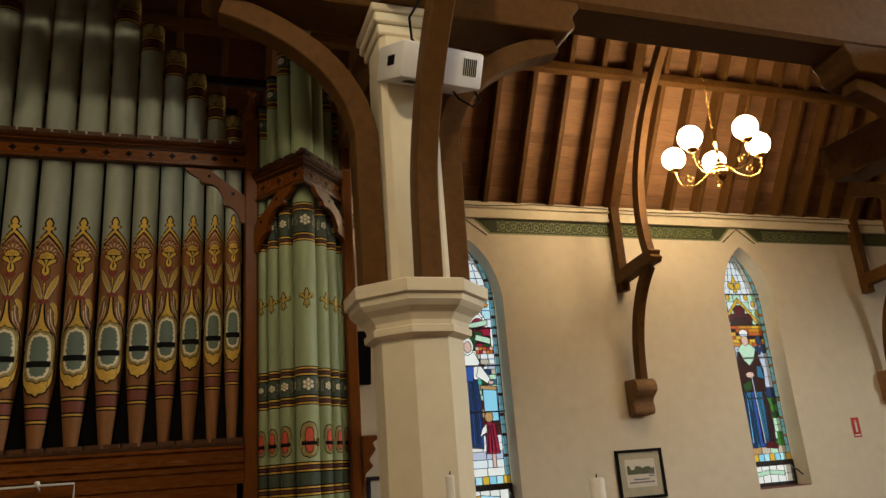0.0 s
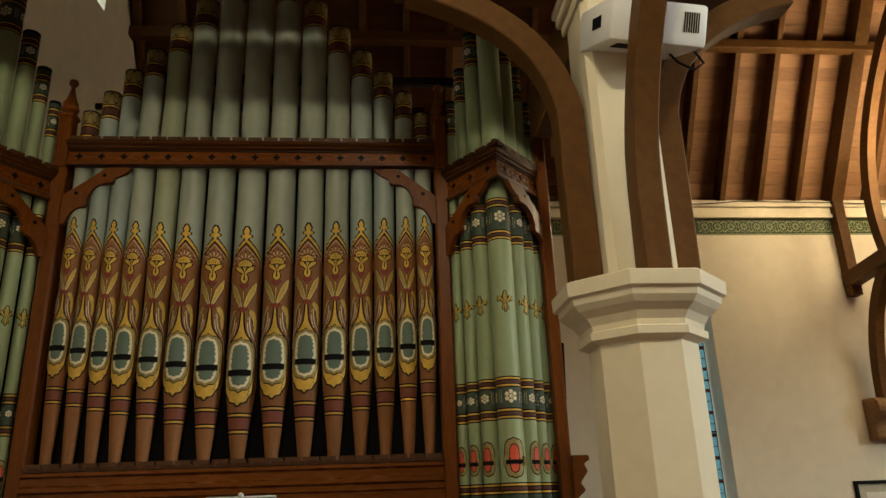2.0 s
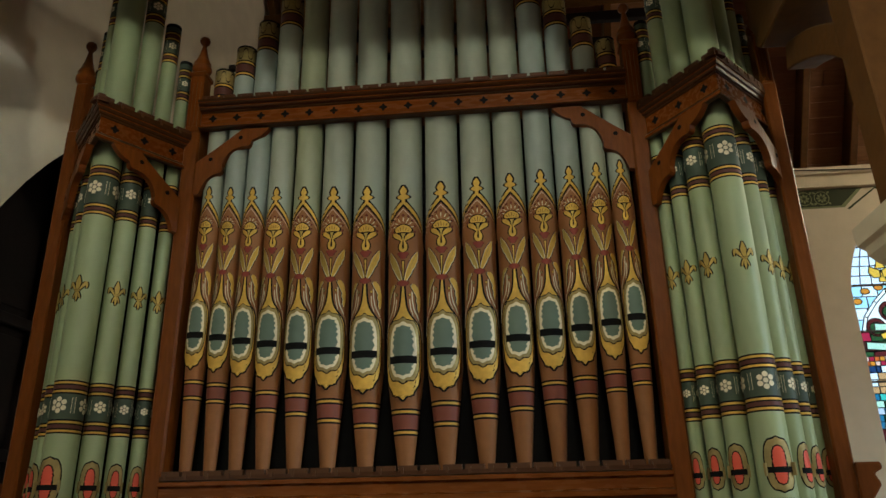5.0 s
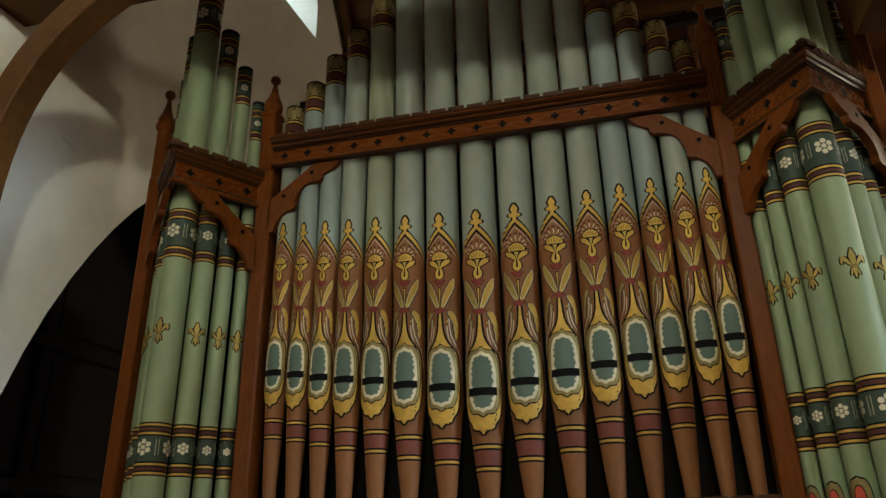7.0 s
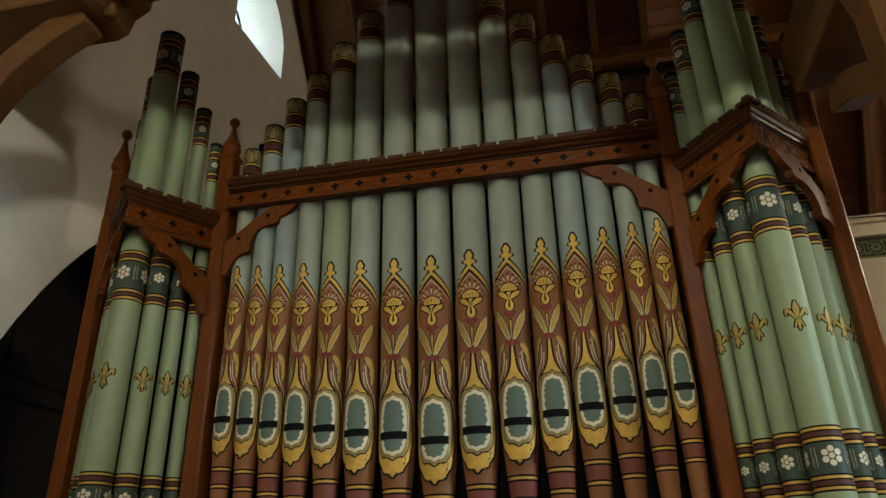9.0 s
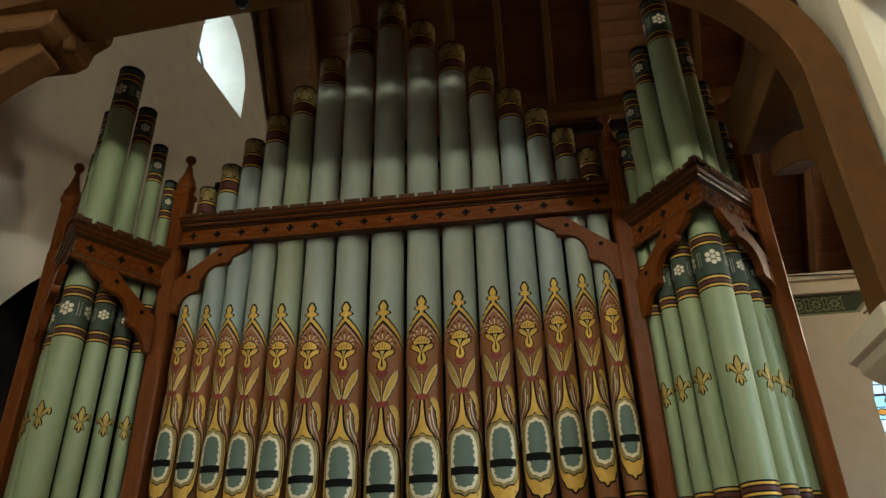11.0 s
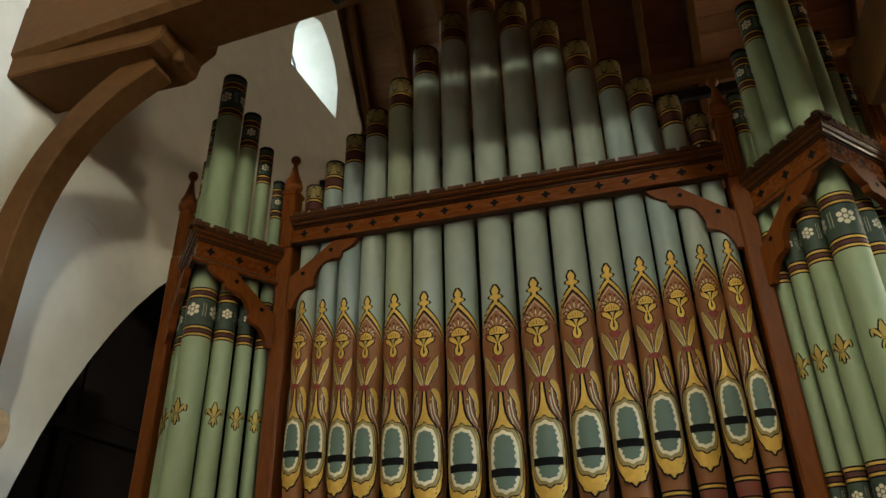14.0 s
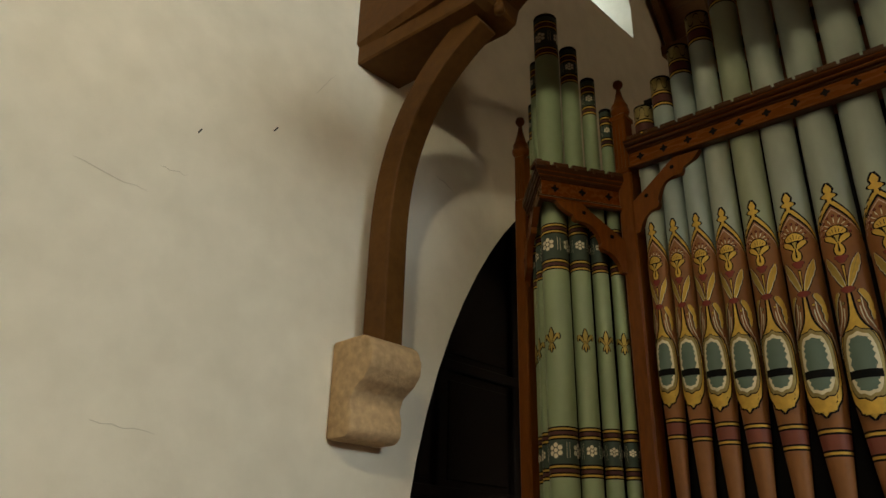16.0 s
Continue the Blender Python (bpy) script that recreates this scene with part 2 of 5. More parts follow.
def holed(outline, holes, y0, y1, m=None):
    """A wall in the (x, z) plane from y0 to y1, with openings right through it."""
    bm = bmesh.new()
    loops = []
    edges = []
    for ring in [outline] + holes:
        vs = [bm.verts.new((x, y0, z)) for x, z in ring]
        loops.append(vs)
        edges += [bm.edges.new((vs[i], vs[(i + 1) % len(vs)])) for i in range(len(vs))]
    bmesh.ops.triangle_fill(bm, use_beauty=True, use_dissolve=False, edges=edges, normal=(0, -1, 0))
    front = bm.faces[:]
    back = {v: bm.verts.new((v.co.x, y1, v.co.z)) for v in bm.verts[:]}
    for f in front:
        bm.faces.new([back[v] for v in f.verts][::-1])
    for vs in loops:
        for i in range(len(vs)):
            a, b = vs[i], vs[(i + 1) % len(vs)]
            bm.faces.new((a, b, back[b], back[a]))
    bmesh.ops.recalc_face_normals(bm, faces=bm.faces)
    if m is not None:
        bmesh.ops.transform(bm, matrix=m, verts=bm.verts)
    return bm


def tube(bm, pts, r, seg=8, mat=0):
    """A round rod along 3D points."""
    pts = [Vector(p) for p in pts]
    rings = []
    side = None
    for i, p in enumerate(pts):
        d = (pts[min(i + 1, len(pts) - 1)] - pts[max(i - 1, 0)]).normalized()
        if side is None:
            side = d.orthogonal().normalized()
        side = (side - d * side.dot(d)).normalized()
        up = d.cross(side)
        rr = r[i] if isinstance(r, (list, tuple)) else r
        rings.append([bm.verts.new(p + (side * math.cos(2 * math.pi * k / seg) + up * math.sin(2 * math.pi * k / seg)) * rr) for k in range(seg)])
    for a, b in zip(rings, rings[1:]):
        for k in range(seg):
            f = bm.faces.new((a[k], a[(k + 1) % seg], b[(k + 1) % seg], b[k]))
            f.smooth, f.material_index = True, mat
    bm.faces.new(rings[0][::-1]).material_index = mat
    bm.faces.new(rings[-1]).material_index = mat

# ---- the building ----
WALL_Y, EAVES, SLOPE = 3.70, 4.85, 1.55
TRUSS_X = (2.05, 6.3, 10.6)
WINDOW_X = (4.13, 8.41)
CX, CY = 1.883, -1.24
LEFT = Matrix.Translation((-2.12, -1.06, 0)) @ Matrix.Rotation(radians(-5), 4, "Z")   # local y runs along the left wall


def build_far_wall():
    holes = [lancet(x, 0.43, 0.96, 3.55, 4.32) for x in WINDOW_X]
    bm = holed([(-3, 0), (14, 0), (14, EAVES), (-3, EAVES)], holes, WALL_Y, WALL_Y + 0.42)
    single("wall_north", bm, PLASTER, "cream painted plaster aisle wall with two pointed windows", "wall", kind="structure")
    bm = bmesh.new()
    box(bm, -3, 14, WALL_Y - 0.07, WALL_Y - 0.002, 4.60, 4.645)
    box(bm, -3, 14, WALL_Y - 0.05, WALL_Y - 0.002, 4.645, 4.73)
    box(bm, -3, 14, WALL_Y - 0.10, WALL_Y - 0.002, 4.73, 4.80)
    single("cornice", bm, COLUMN, "cream moulded plaster cornice along the wall top", "cornice", kind="structure")


def build_frieze():
    green = material("frieze_green", (0.048, 0.056, 0.022), 0.6, vary=0.15, bump=0)
    pale = material("frieze_pale_green", (0.25, 0.27, 0.125), 0.6, vary=0.12, bump=0)
    y = WALL_Y
    edges = [-1.3] + [v for x in WINDOW_X for v in (x - 0.10, x + 0.10)] + [13.5]
    for a, b in zip(edges[::2], edges[1::2]):
        fr = thing("frieze", "stencilled green frieze band of rosettes under the cornice", "frieze", "frieze bands", "structure", ((a + b) / 2, y, 4.5))
        bm = bmesh.new()
        prism(bm, [(a + 0.22, 4.40), (b - 0.22, 4.40), (b, 4.62), (a, 4.62)], y - 0.004, y + 0.01)
        part("band", bm, pale, fr)
        bm = bmesh.new()
        prism(bm, [(a + 0.25, 4.418), (b - 0.25, 4.418), (b - 0.06, 4.598), (a + 0.06, 4.598)], y - 0.007, y)
        part("field", bm, green, fr)
        bm = bmesh.new()
        n = int((b - a - 0.6) / 0.165)
        for i in range(n):
            cx, cz = a + 0.34 + (i + 0.5) * (b - a - 0.68) / n, 4.505
            for k in range(16):
                t0, t1 = 2 * math.pi * k / 16, 2 * math.pi * (k + 1) / 16
                q = [(cx + r * math.cos(t), y - 0.010, cz + r * math.sin(t)) for t, r in ((t0, 0.066), (t1, 0.066), (t1, 0.074), (t0, 0.074))]
                bm.faces.new([bm.verts.new(p) for p in q])
            for k in range(4):
                t = math.pi / 4 + math.pi / 2 * k
                px, pz = cx + 0.098 * math.cos(t), cz + 0.085 * math.sin(t)
                q = [(0.016, 0), (0, 0.012), (-0.026, 0), (0, -0.012)]
                bm.faces.new([bm.verts.new((px + u * math.cos(t) - v * math.sin(t), y - 0.010, max(4.42, min(4.596, pz + u * math.sin(t) + v * math.cos(t))))) for u, v in q])
            for k in range(8):
                t = math.pi * k / 4
                c, s = math.cos(t), math.sin(t)
                q = [(0.012, 0), (0.035, 0.012), (0.055, 0), (0.035, -0.012)]
                bm.faces.new([bm.verts.new((cx + u * c - v * s, y - 0.010, cz + u * s + v * c)) for u, v in q])
        part("rosettes", bm, pale, fr)["kind"] = "stuff"
    for x in WINDOW_X:
        fr = thing("frieze_peak", "green painted line rising to a point over the window", "frieze", "frieze peaks", "structure", (x, y, 4.5))
        bm = bmesh.new()
        for s in (-1, 1):
            prism(bm, [(x + s * 0.30, 4.385), (x + s * 0.28, 4.375), (x, 4.585), (x, 4.60)], y - 0.004, y + 0.01)
        bmesh.ops.recalc_face_normals(bm, faces=bm.faces)
        part("line", bm, green, fr)


def build_left_wall():
    # local frame: x along the wall (world +y), the room on local -y
    m = LEFT @ Matrix.Rotation(radians(90), 4, "Z")
    arch = lancet(2.1, 1.62, 0.0, 1.75, 4.15, 14)
    bm = holed([(-9.5, 0), (5.2, 0), (5.2, 5.2), (0.0, 12.8), (-9.5, 12.8)], [arch, GABLE_WINDOW], 0.0, 0.5, m)
    wall = single("wall_west", bm, PLASTER_OLD, "old white plaster wall with a wide dark arch", "wall", kind="structure")
    rnd = random.Random(6)
    for a, z, l, tilt in ((-1.28, 2.92, 0.30, -0.10), (-1.02, 1.98, 0.24, -0.05), (-0.95, 3.02, 0.12, 0.02), (-1.75, 2.15, 0.16, 0.05), (-0.25, 3.75, 0.20, 1.0), (0.62, 3.62, 0.14, -0.3), (-1.6, 4.1, 0.05, -0.1), (0.30, 3.30, 0.10, -0.3)):
        bm = bmesh.new()
        pts = [(a + l * q / 6 * math.cos(tilt), -0.0006, z + l * q / 6 * math.sin(tilt) + rnd.uniform(-0.008, 0.008)) for q in range(7)]
        tube(bm, [m @ Vector(p) for p in pts], [0.0008, 0.0016, 0.002, 0.0014, 0.002, 0.0012, 0.0006], 4)
        part("scratch", bm, material("scratched_plaster", (0.60, 0.54, 0.42), 0.9, bump=0) if a == -1.28 else bpy.data.materials["scratched_plaster"], wall)
    # dark space behind the arch: the unlit room is coloured into near-black panels
    d = thing("shade_dark_panelling", "wooden panelling seen through the arch, near-black for the unlit room", "panelling", kind="structure", at=m @ Vector((2.0, 1.1, 0)))

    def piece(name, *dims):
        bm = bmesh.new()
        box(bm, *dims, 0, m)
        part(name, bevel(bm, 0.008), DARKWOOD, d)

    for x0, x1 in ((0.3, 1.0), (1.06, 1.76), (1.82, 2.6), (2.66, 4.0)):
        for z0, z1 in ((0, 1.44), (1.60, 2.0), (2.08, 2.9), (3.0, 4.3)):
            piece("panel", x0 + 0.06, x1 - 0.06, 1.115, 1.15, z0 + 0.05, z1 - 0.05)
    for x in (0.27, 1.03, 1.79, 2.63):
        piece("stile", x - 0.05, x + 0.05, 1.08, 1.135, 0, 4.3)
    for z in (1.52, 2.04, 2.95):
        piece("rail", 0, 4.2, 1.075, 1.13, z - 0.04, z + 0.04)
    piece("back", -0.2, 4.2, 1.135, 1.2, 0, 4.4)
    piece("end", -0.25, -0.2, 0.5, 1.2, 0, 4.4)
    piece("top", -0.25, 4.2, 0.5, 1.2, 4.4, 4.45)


GABLE_WINDOW = lancet(2.71, 0.41, 6.13, 6.5, 7.02)


def build_gable_glass():
    m = LEFT @ Matrix.Rotation(radians(90), 4, "Z")
    w = thing("window_gable", "small pointed gable window of pale clear glass", "window", kind="structure", at=m @ Vector((2.7, 0.4, 6.6)))
    daylight(m @ pose(2.6, 0.60, 6.75, -80, 0, 0), 11.0, 0.8, 0.9)
    pane = stained("pale_glass", (0.92, 0.95, 1.0))
    bm = bmesh.new()
    bm.faces.new([bm.verts.new(m @ Vector((x, 0.44, z))) for x, z in GABLE_WINDOW])
    ob = part("pane", bm, pane, w)
    ob.visible_shadow = False
    bm = bmesh.new()
    n = len(GABLE_WINDOW)
    for i in range(n):
        (xa, za), (xb, zb) = GABLE_WINDOW[i], GABLE_WINDOW[(i + 1) % n]
        tube(bm, [m @ Vector((xa, 0.43, za)), m @ Vector((xb, 0.43, zb))], 0.012, 6)
    part("window_frame", bm, LEAD, w)


def roof_z(y):
    return EAVES + SLOPE * (WALL_Y - 0.03 - y)


def build_roof():
    # boards parallel to the wall, one mesh
    bm = bmesh.new()
    rnd = random.Random(4)
    l = math.hypot(1, SLOPE)
    ny, nz = SLOPE / l, 1 / l
    y, step = WALL_Y + 0.05, 0.155 / l
    while y > -1.25:
        x = -2.6
        while x < 14:
            x1 = min(14, x + rnd.uniform(2.2, 4.5))
            dz = rnd.uniform(0.0, 0.006)
            vs = []
            for yy, off in ((y, 0.022), (y - step * 0.95, 0.0)):
                for xx in (x, x1 - 0.004):
                    for th in (0, 0.03):
                        o = off + dz + 0.105 + th
                        vs.append(bm.verts.new((xx, yy + ny * o, roof_z(yy) + nz * o)))
            for q in ((0, 1, 3, 2), (4, 6, 7, 5), (0, 2, 6, 4), (1, 5, 7, 3), (0, 4, 5, 1), (2, 3, 7, 6)):
                bm.faces.new([vs[k] for k in q])
            x = x1
        y -= step
    bmesh.ops.recalc_face_normals(bm, faces=bm.faces)
    single("ceiling", bm, BOARD, "sloping ceiling of reddish brown boards", "ceiling", kind="structure")
    # the far slope over the nave, and a tight cover above the boards
    bm = bmesh.new()
    for y0, y1, z0, z1 in ((WALL_Y + 0.5, -1.2, roof_z(WALL_Y + 0.5) + 0.48, roof_z(-1.2) + 0.48), (-1.2, -10, roof_z(-1.2) + 0.48, 5.0)):
        vs = [bm.verts.new((x, y, z)) for x, y, z in ((-3, y0, z0), (14.4, y0, z0), (14.4, y1, z1), (-3, y1, z1))]
        bm.faces.new(vs)
    bmesh.ops.solidify(bm, geom=bm.faces[:], thickness=0.08)
    single("ceiling_nave", bm, BOARD, "brown boarded nave roof", "ceiling", kind="structure")


def build_rafters():
    l = math.hypot(1, SLOPE)
    xs = []
    for a, b in zip((-2.2, *TRUSS_X), (*TRUSS_X, 14.5)):
        n = 9
        xs += [a + (b - a) * k / n for k in range(1, n)]
    base = None
    for x in xs:
        if base is None:
            bm = bmesh.new()
            mm = Matrix.Translation((0, WALL_Y - 0.03, EAVES)) @ Matrix.Rotation(math.atan(SLOPE), 4, "X").inverted()
            box(bm, -0.035, 0.035, -9.0, 0.02, -0.075, 0.118, 0, mm)
            bevel(bm, 0.006)
            base = finish("rafter", bm, TIMBER)
        ob = new("rafter", base)
        ob.location = (x, 0, 0)
        tagged(ob, "brown common rafter under the boards", "rafter", "common rafters", "structure")
    for z_along, nm in ((1.88, "purlin"), (5.2, "purlin")):
        bm = bmesh.new()
        y = WALL_Y - 0.03 - z_along / l
        box(bm, -2.5, 14, y - 0.07, y + 0.05, roof_z(y) - 0.19, roof_z(y) - 0.07)
        bevel(bm, 0.012)
        single(nm, bm, TIMBER, "brown chamfered purlin below the rafters", "purlin", "purlins", "structure")


def build_truss(x):
    t = thing("roof_truss", "brown arch-braced hammerbeam roof truss on a stone corbel", "roof truss", "aisle trusses", at=(x, WALL_Y, 2.0))
    m = Matrix.Translation((x, 0, 0)) @ Matrix.Rotation(radians(90), 4, "Z")   # local x runs along world y
    bm = bmesh.new()
    ribbon(bm, [(WALL_Y - 0.02, EAVES - 0.05), (0.2, roof_z(0.2) - 0.10)], 0.2, -0.075, 0.075, m)
    part("principal_rafter", bm, TIMBER, t)
    bm = bmesh.new()
    ribbon(bm, [(WALL_Y - 0.075, 3.62), (WALL_Y - 0.075, EAVES)], 0.13, -0.06, 0.06, m)
    part("wall_post", bm, TIMBER, t)
    bm = bmesh.new()
    y0 = WALL_Y - 0.01
    prism(bm, [(y0, 3.72), (y0, 3.90), (2.86, 3.98), (2.80, 3.95), (2.83, 3.90), (2.78, 3.86), (2.82, 3.80), (2.90, 3.80)], -0.075, 0.075, 0, m)
    bmesh.ops.recalc_face_normals(bm, faces=bm.faces)
    part("hammer_beam", bevel(bm, 0.008), TIMBER, t)
    bm = bmesh.new()
    ribbon(bm, bez((2.95, 3.96), (3.25, 5.3), (1.75, 6.6), 16), 0.13, -0.05, 0.05, m)
    part("arch_brace", bm, TIMBER, t)
    bm = bmesh.new()
    ribbon(bm, bez((2.98, 3.80), (3.50, 3.35), (3.52, 2.44), 14), 0.13, -0.05, 0.05, m)
    part("lower_brace", bm, TIMBER, t)
    corbel = stone_corbel(STONE_BROWN)
    corbel.matrix_world = Matrix.Translation((x, WALL_Y, 2.0)) @ Matrix.Rotation(0, 4, "Z")
    tagged(corbel, "carved sandstone scroll corbel on the wall", "corbel", "stone corbels")


CORBEL_MESH = {}


def stone_corbel(stone=None):
    """A scroll bracket 0.43 high; the wall is at local y = 0, the room on -y."""
    stone = stone or STONE
    if stone.name not in CORBEL_MESH:
        prof = [(0, 0), (-0.13, 0.0), (-0.165, 0.03), (-0.165, 0.10), (-0.15, 0.15), (-0.17, 0.20), (-0.235, 0.24), (-0.28, 0.29), (-0.285, 0.35), (-0.26, 0.41), (-0.21, 0.44), (0, 0.44)]
        bm = bmesh.new()
        a = [bm.verts.new((-0.15, y, z)) for y, z in prof]
        b = [bm.verts.new((0.15, y, z)) for y, z in prof]
        n = len(a)
        bm.faces.new(a)
        bm.faces.new(b[::-1])
        for i in range(n):
            bm.faces.new((a[i], b[i], b[(i + 1) % n], a[(i + 1) % n]))
        bmesh.ops.recalc_face_normals(bm, faces=bm.faces)
        bevel(bm, 0.014, 2)
        CORBEL_MESH[stone.name] = finish("corbel", bm, stone, True)
    return new("corbel", CORBEL_MESH[stone.name])


def octagon(half, z, grow=0.0):
    k = half * math.tan(math.pi / 8)
    return [(-k, -half, z), (k, -half, z), (half, -k, z), (half, k, z), (k, half, z), (-k, half, z), (-half, k, z), (-half, -k, z)]


def build_column(x, y, front=True):
    c = thing("column", "cream painted octagonal column with a moulded capital", "column", "arcade columns", at=(x, y, 0))
    for name, prof, mat in (("shaft", [(0.206, 0.0), (0.206, 2.105)], COLUMN),
                            ("capital", [(0.206, 2.105), (0.236, 2.118), (0.246, 2.122), (0.248, 2.152), (0.234, 2.160), (0.238, 2.182), (0.258, 2.212), (0.292, 2.238), (0.312, 2.262), (0.316, 2.288), (0.334, 2.296), (0.338, 2.352), (0.325, 2.36), (0.0, 2.36)], COLUMN)):
        bm = bmesh.new()
        rings = []
        for h, z in prof:
            rings.append([bm.verts.new((x + px, y + py, pz)) for px, py, pz in octagon(max(h, 0.001), z)])
        for a, b in zip(rings, rings[1:]):
            for k in range(8):
                bm.faces.new((a[k], a[(k + 1) % 8], b[(k + 1) % 8], b[k]))
        bmesh.ops.recalc_face_normals(bm, faces=bm.faces)
        part(name, bm, mat, c)
    bm = bmesh.new()
    box(bm, x - 0.15, x + 0.15, y - 0.15, y + 0.15, 2.36, 3.80)
    bevel(bm, 0.03)
    part("pillar", bm, COLUMN, c)
    bm = bmesh.new()
    for h, z0, z1 in ((0.165, 3.74, 3.80), (0.185, 3.80, 3.86), (0.20, 3.86, 3.905)):
        box(bm, x - h, x + h, y - h, y + h, z0, z1)
    bevel(bm, 0.008)
    part("impost", bm, COLUMN, c)
    for ang, nm in ((0, "brace"), (180, "brace"), (90, "brace"), (-90, "brace")):
        m = Matrix.Translation((x, y, 0)) @ Matrix.Rotation(radians(ang), 4, "Z")
        bm = bmesh.new()
        if ang == -90:
            pts = [(0.235, 2.36), (0.25, 2.75)] + bez((0.27, 2.9), (0.42, 3.45), (1.1, 3.92), 12)
            ribbon(bm, pts, 0.12, -0.055, 0.055, m)
        elif ang == 90:
            pts = [(0.215, 2.36), (0.222, 2.6)] + bez((0.225, 2.75), (0.30, 3.32), (0.95, 3.52), 12)
            ribbon(bm, pts, 0.125, -0.065, 0.065, m)
        else:
            pts = [(0.215, 2.36), (0.222, 2.8), (0.225, 3.15)] + bez((0.225, 3.2), (0.30, 3.70), (0.95, 3.88), 12)
            ribbon(bm, pts, 0.125, -0.065, 0.065, m)
        bevel(bm, 0.006)
        part(nm, bm, TIMBER, c, "curved brown timber brace")
        bm = bmesh.new()
        low = -0.3 if ang == 90 else 0.0
        prism(bm, [(u, v + low) for u, v in [(0.1, 3.91), (1.0, 3.91), (1.05, 3.95), (1.04, 4.02), (1.09, 4.08), (1.08, 4.24), (0.1, 4.24)]], -0.15, 0.15, 0, m)
        bmesh.ops.recalc_face_normals(bm, faces=bm.faces)
        part("hammer_block", bevel(bm, 0.008), TIMBER, c)
    return c


def build_arcade():
    build_column(CX, CY)
    build_column(CX + 4.24, CY)
    bm = bmesh.new()
    prism(bm, [(-0.13, 4.10), (0.13, 4.10), (0.16, 4.13), (0.16, 4.50), (-0.16, 4.50), (-0.16, 4.13)], 0, 9.0, 0,
          Matrix.Translation((CX, CY, 0.0)) @ Matrix.Rotation(radians(-90), 4, "Z"))
    bmesh.ops.recalc_face_normals(bm, faces=bm.faces)
    single("arcade_beam", bm, TIMBER, "heavy brown chamfered beam over the columns", "beam", "arcade beams", "structure")
    d = Vector((-2.2 - CX, -0.92 - CY, 0))
    ang = math.atan2(d.y, d.x)
    bm = bmesh.new()
    prism(bm, [(-0.13, 4.16), (0.13, 4.16), (0.16, 4.19), (0.16, 4.50), (-0.16, 4.50), (-0.16, 4.19)], 0, d.length, 0,
          Matrix.Translation((CX, CY, 0.0)) @ Matrix.Rotation(ang - radians(90), 4, "Z"))
    bmesh.ops.recalc_face_normals(bm, faces=bm.faces)
    single("arcade_beam", bm, TIMBER, "heavy brown chamfered beam over the organ", "beam", "arcade beams", "structure")
    # bracket on the left wall
    b = thing("wall_bracket", "brown timber hammer block and curved brace on the wall", "bracket", at=(-2.1, -0.92, 2.5))
    m = Matrix.Translation((0, -0.915, 0))
    bm = bmesh.new()
    prism(bm, [(-2.25, 4.06), (-1.34, 4.06), (-1.28, 4.09), (-1.26, 4.17), (-1.19, 4.22), (-1.18, 4.33), (-2.25, 4.33)], -0.155, 0.155, 0, m)
    bmesh.ops.recalc_face_normals(bm, faces=bm.faces)
    part("hammer_block", bevel(bm, 0.01), TIMBER, b)
    bm = bmesh.new()
    prism(bm, [(-2.25, 4.345), (-1.14, 4.345), (-1.14, 4.62), (-2.25, 4.62)], -0.165, 0.165, 0, m)
    part("upper_block", bevel(bm, 0.01), TIMBER, b)
    bm = bmesh.new()
    pts = [(-1.967, 2.48), (-1.967, 2.85)] + bez((-1.966, 3.02), (-1.963, 3.78), (-1.38, 4.07), 14)
    ribbon(bm, pts, 0.14, -0.065, 0.065, m)
    part("brace", bevel(bm, 0.006), TIMBER, b, "curved brown timber brace")
    bm = bmesh.new()
    lathe(bm, [(0.0, 4.05), (0.03, 4.05), (0.03, 4.085), (0.022, 4.10), (0.022, 4.12)], -1.27, -0.93, 6)
    part("bolt", bm, TIMBER, b)
    corbel = stone_corbel()
    corbel.matrix_world = Matrix.Translation((-2.105, -0.93, 2.045)) @ Matrix.Rotation(radians(85), 4, "Z")
    tagged(corbel, "carved pale stone scroll corbel below the brace", "corbel", "stone corbels")


def build_shell():
    # unseen floor and walls that close the room, dark so little light bounces
    bm = bmesh.new()
    box(bm, -4, 14.5, -10.2, 4.5, -0.1, 0)
    single("floor", bm, CARPET, "unseen church floor, kept dark red to cut bounced light", "floor", kind="structure")
    bm = bmesh.new()
    box(bm, -4, 14.5, -10.4, -10.0, 0, 5.3)
    single("wall_south", bm, NAVE, "unseen nave wall, kept dark to cut bounced light", "wall", kind="structure")
    bm = bmesh.new()
    box(bm, 14.0, 14.4, -10.4, 4.5, 0, 13)
    single("wall_east", bm, NAVE, "unseen end wall, kept dark to cut bounced light", "wall", kind="structure")


def build_light_block_wall():
    """Unseen wall added over the arcade beams up to the roof, to shadow the upper pipes."""
    d = Vector((-2.3 - CX, -0.92 - CY, 0))
    for name, l, ang in (("light_block_east", 12.2, 0.0), ("light_block_west", d.length, math.atan2(d.y, d.x) + math.pi)):
        bm = bmesh.new()
        m = Matrix.Translation((CX, CY, 0)) @ Matrix.Rotation(ang, 4, "Z")
        box(bm, 0 if ang == 0 else -l, l if ang == 0 else 0, -0.08, 0.08, 4.50 if ang == 0 else 4.555, 12.5, 0, m)
        single(name, bm, TIMBER, "unseen brown wall above the arcade beam, added to block light", "wall", kind="structure")
    # short struts carry it on the beam
    for x in (-1.6, -0.55, 0.6, 3.0, 4.2, 5.2):
        bm = bmesh.new()
        y = CY + (0.38 * (CX - x) / 4.08 if x < CX else 0)
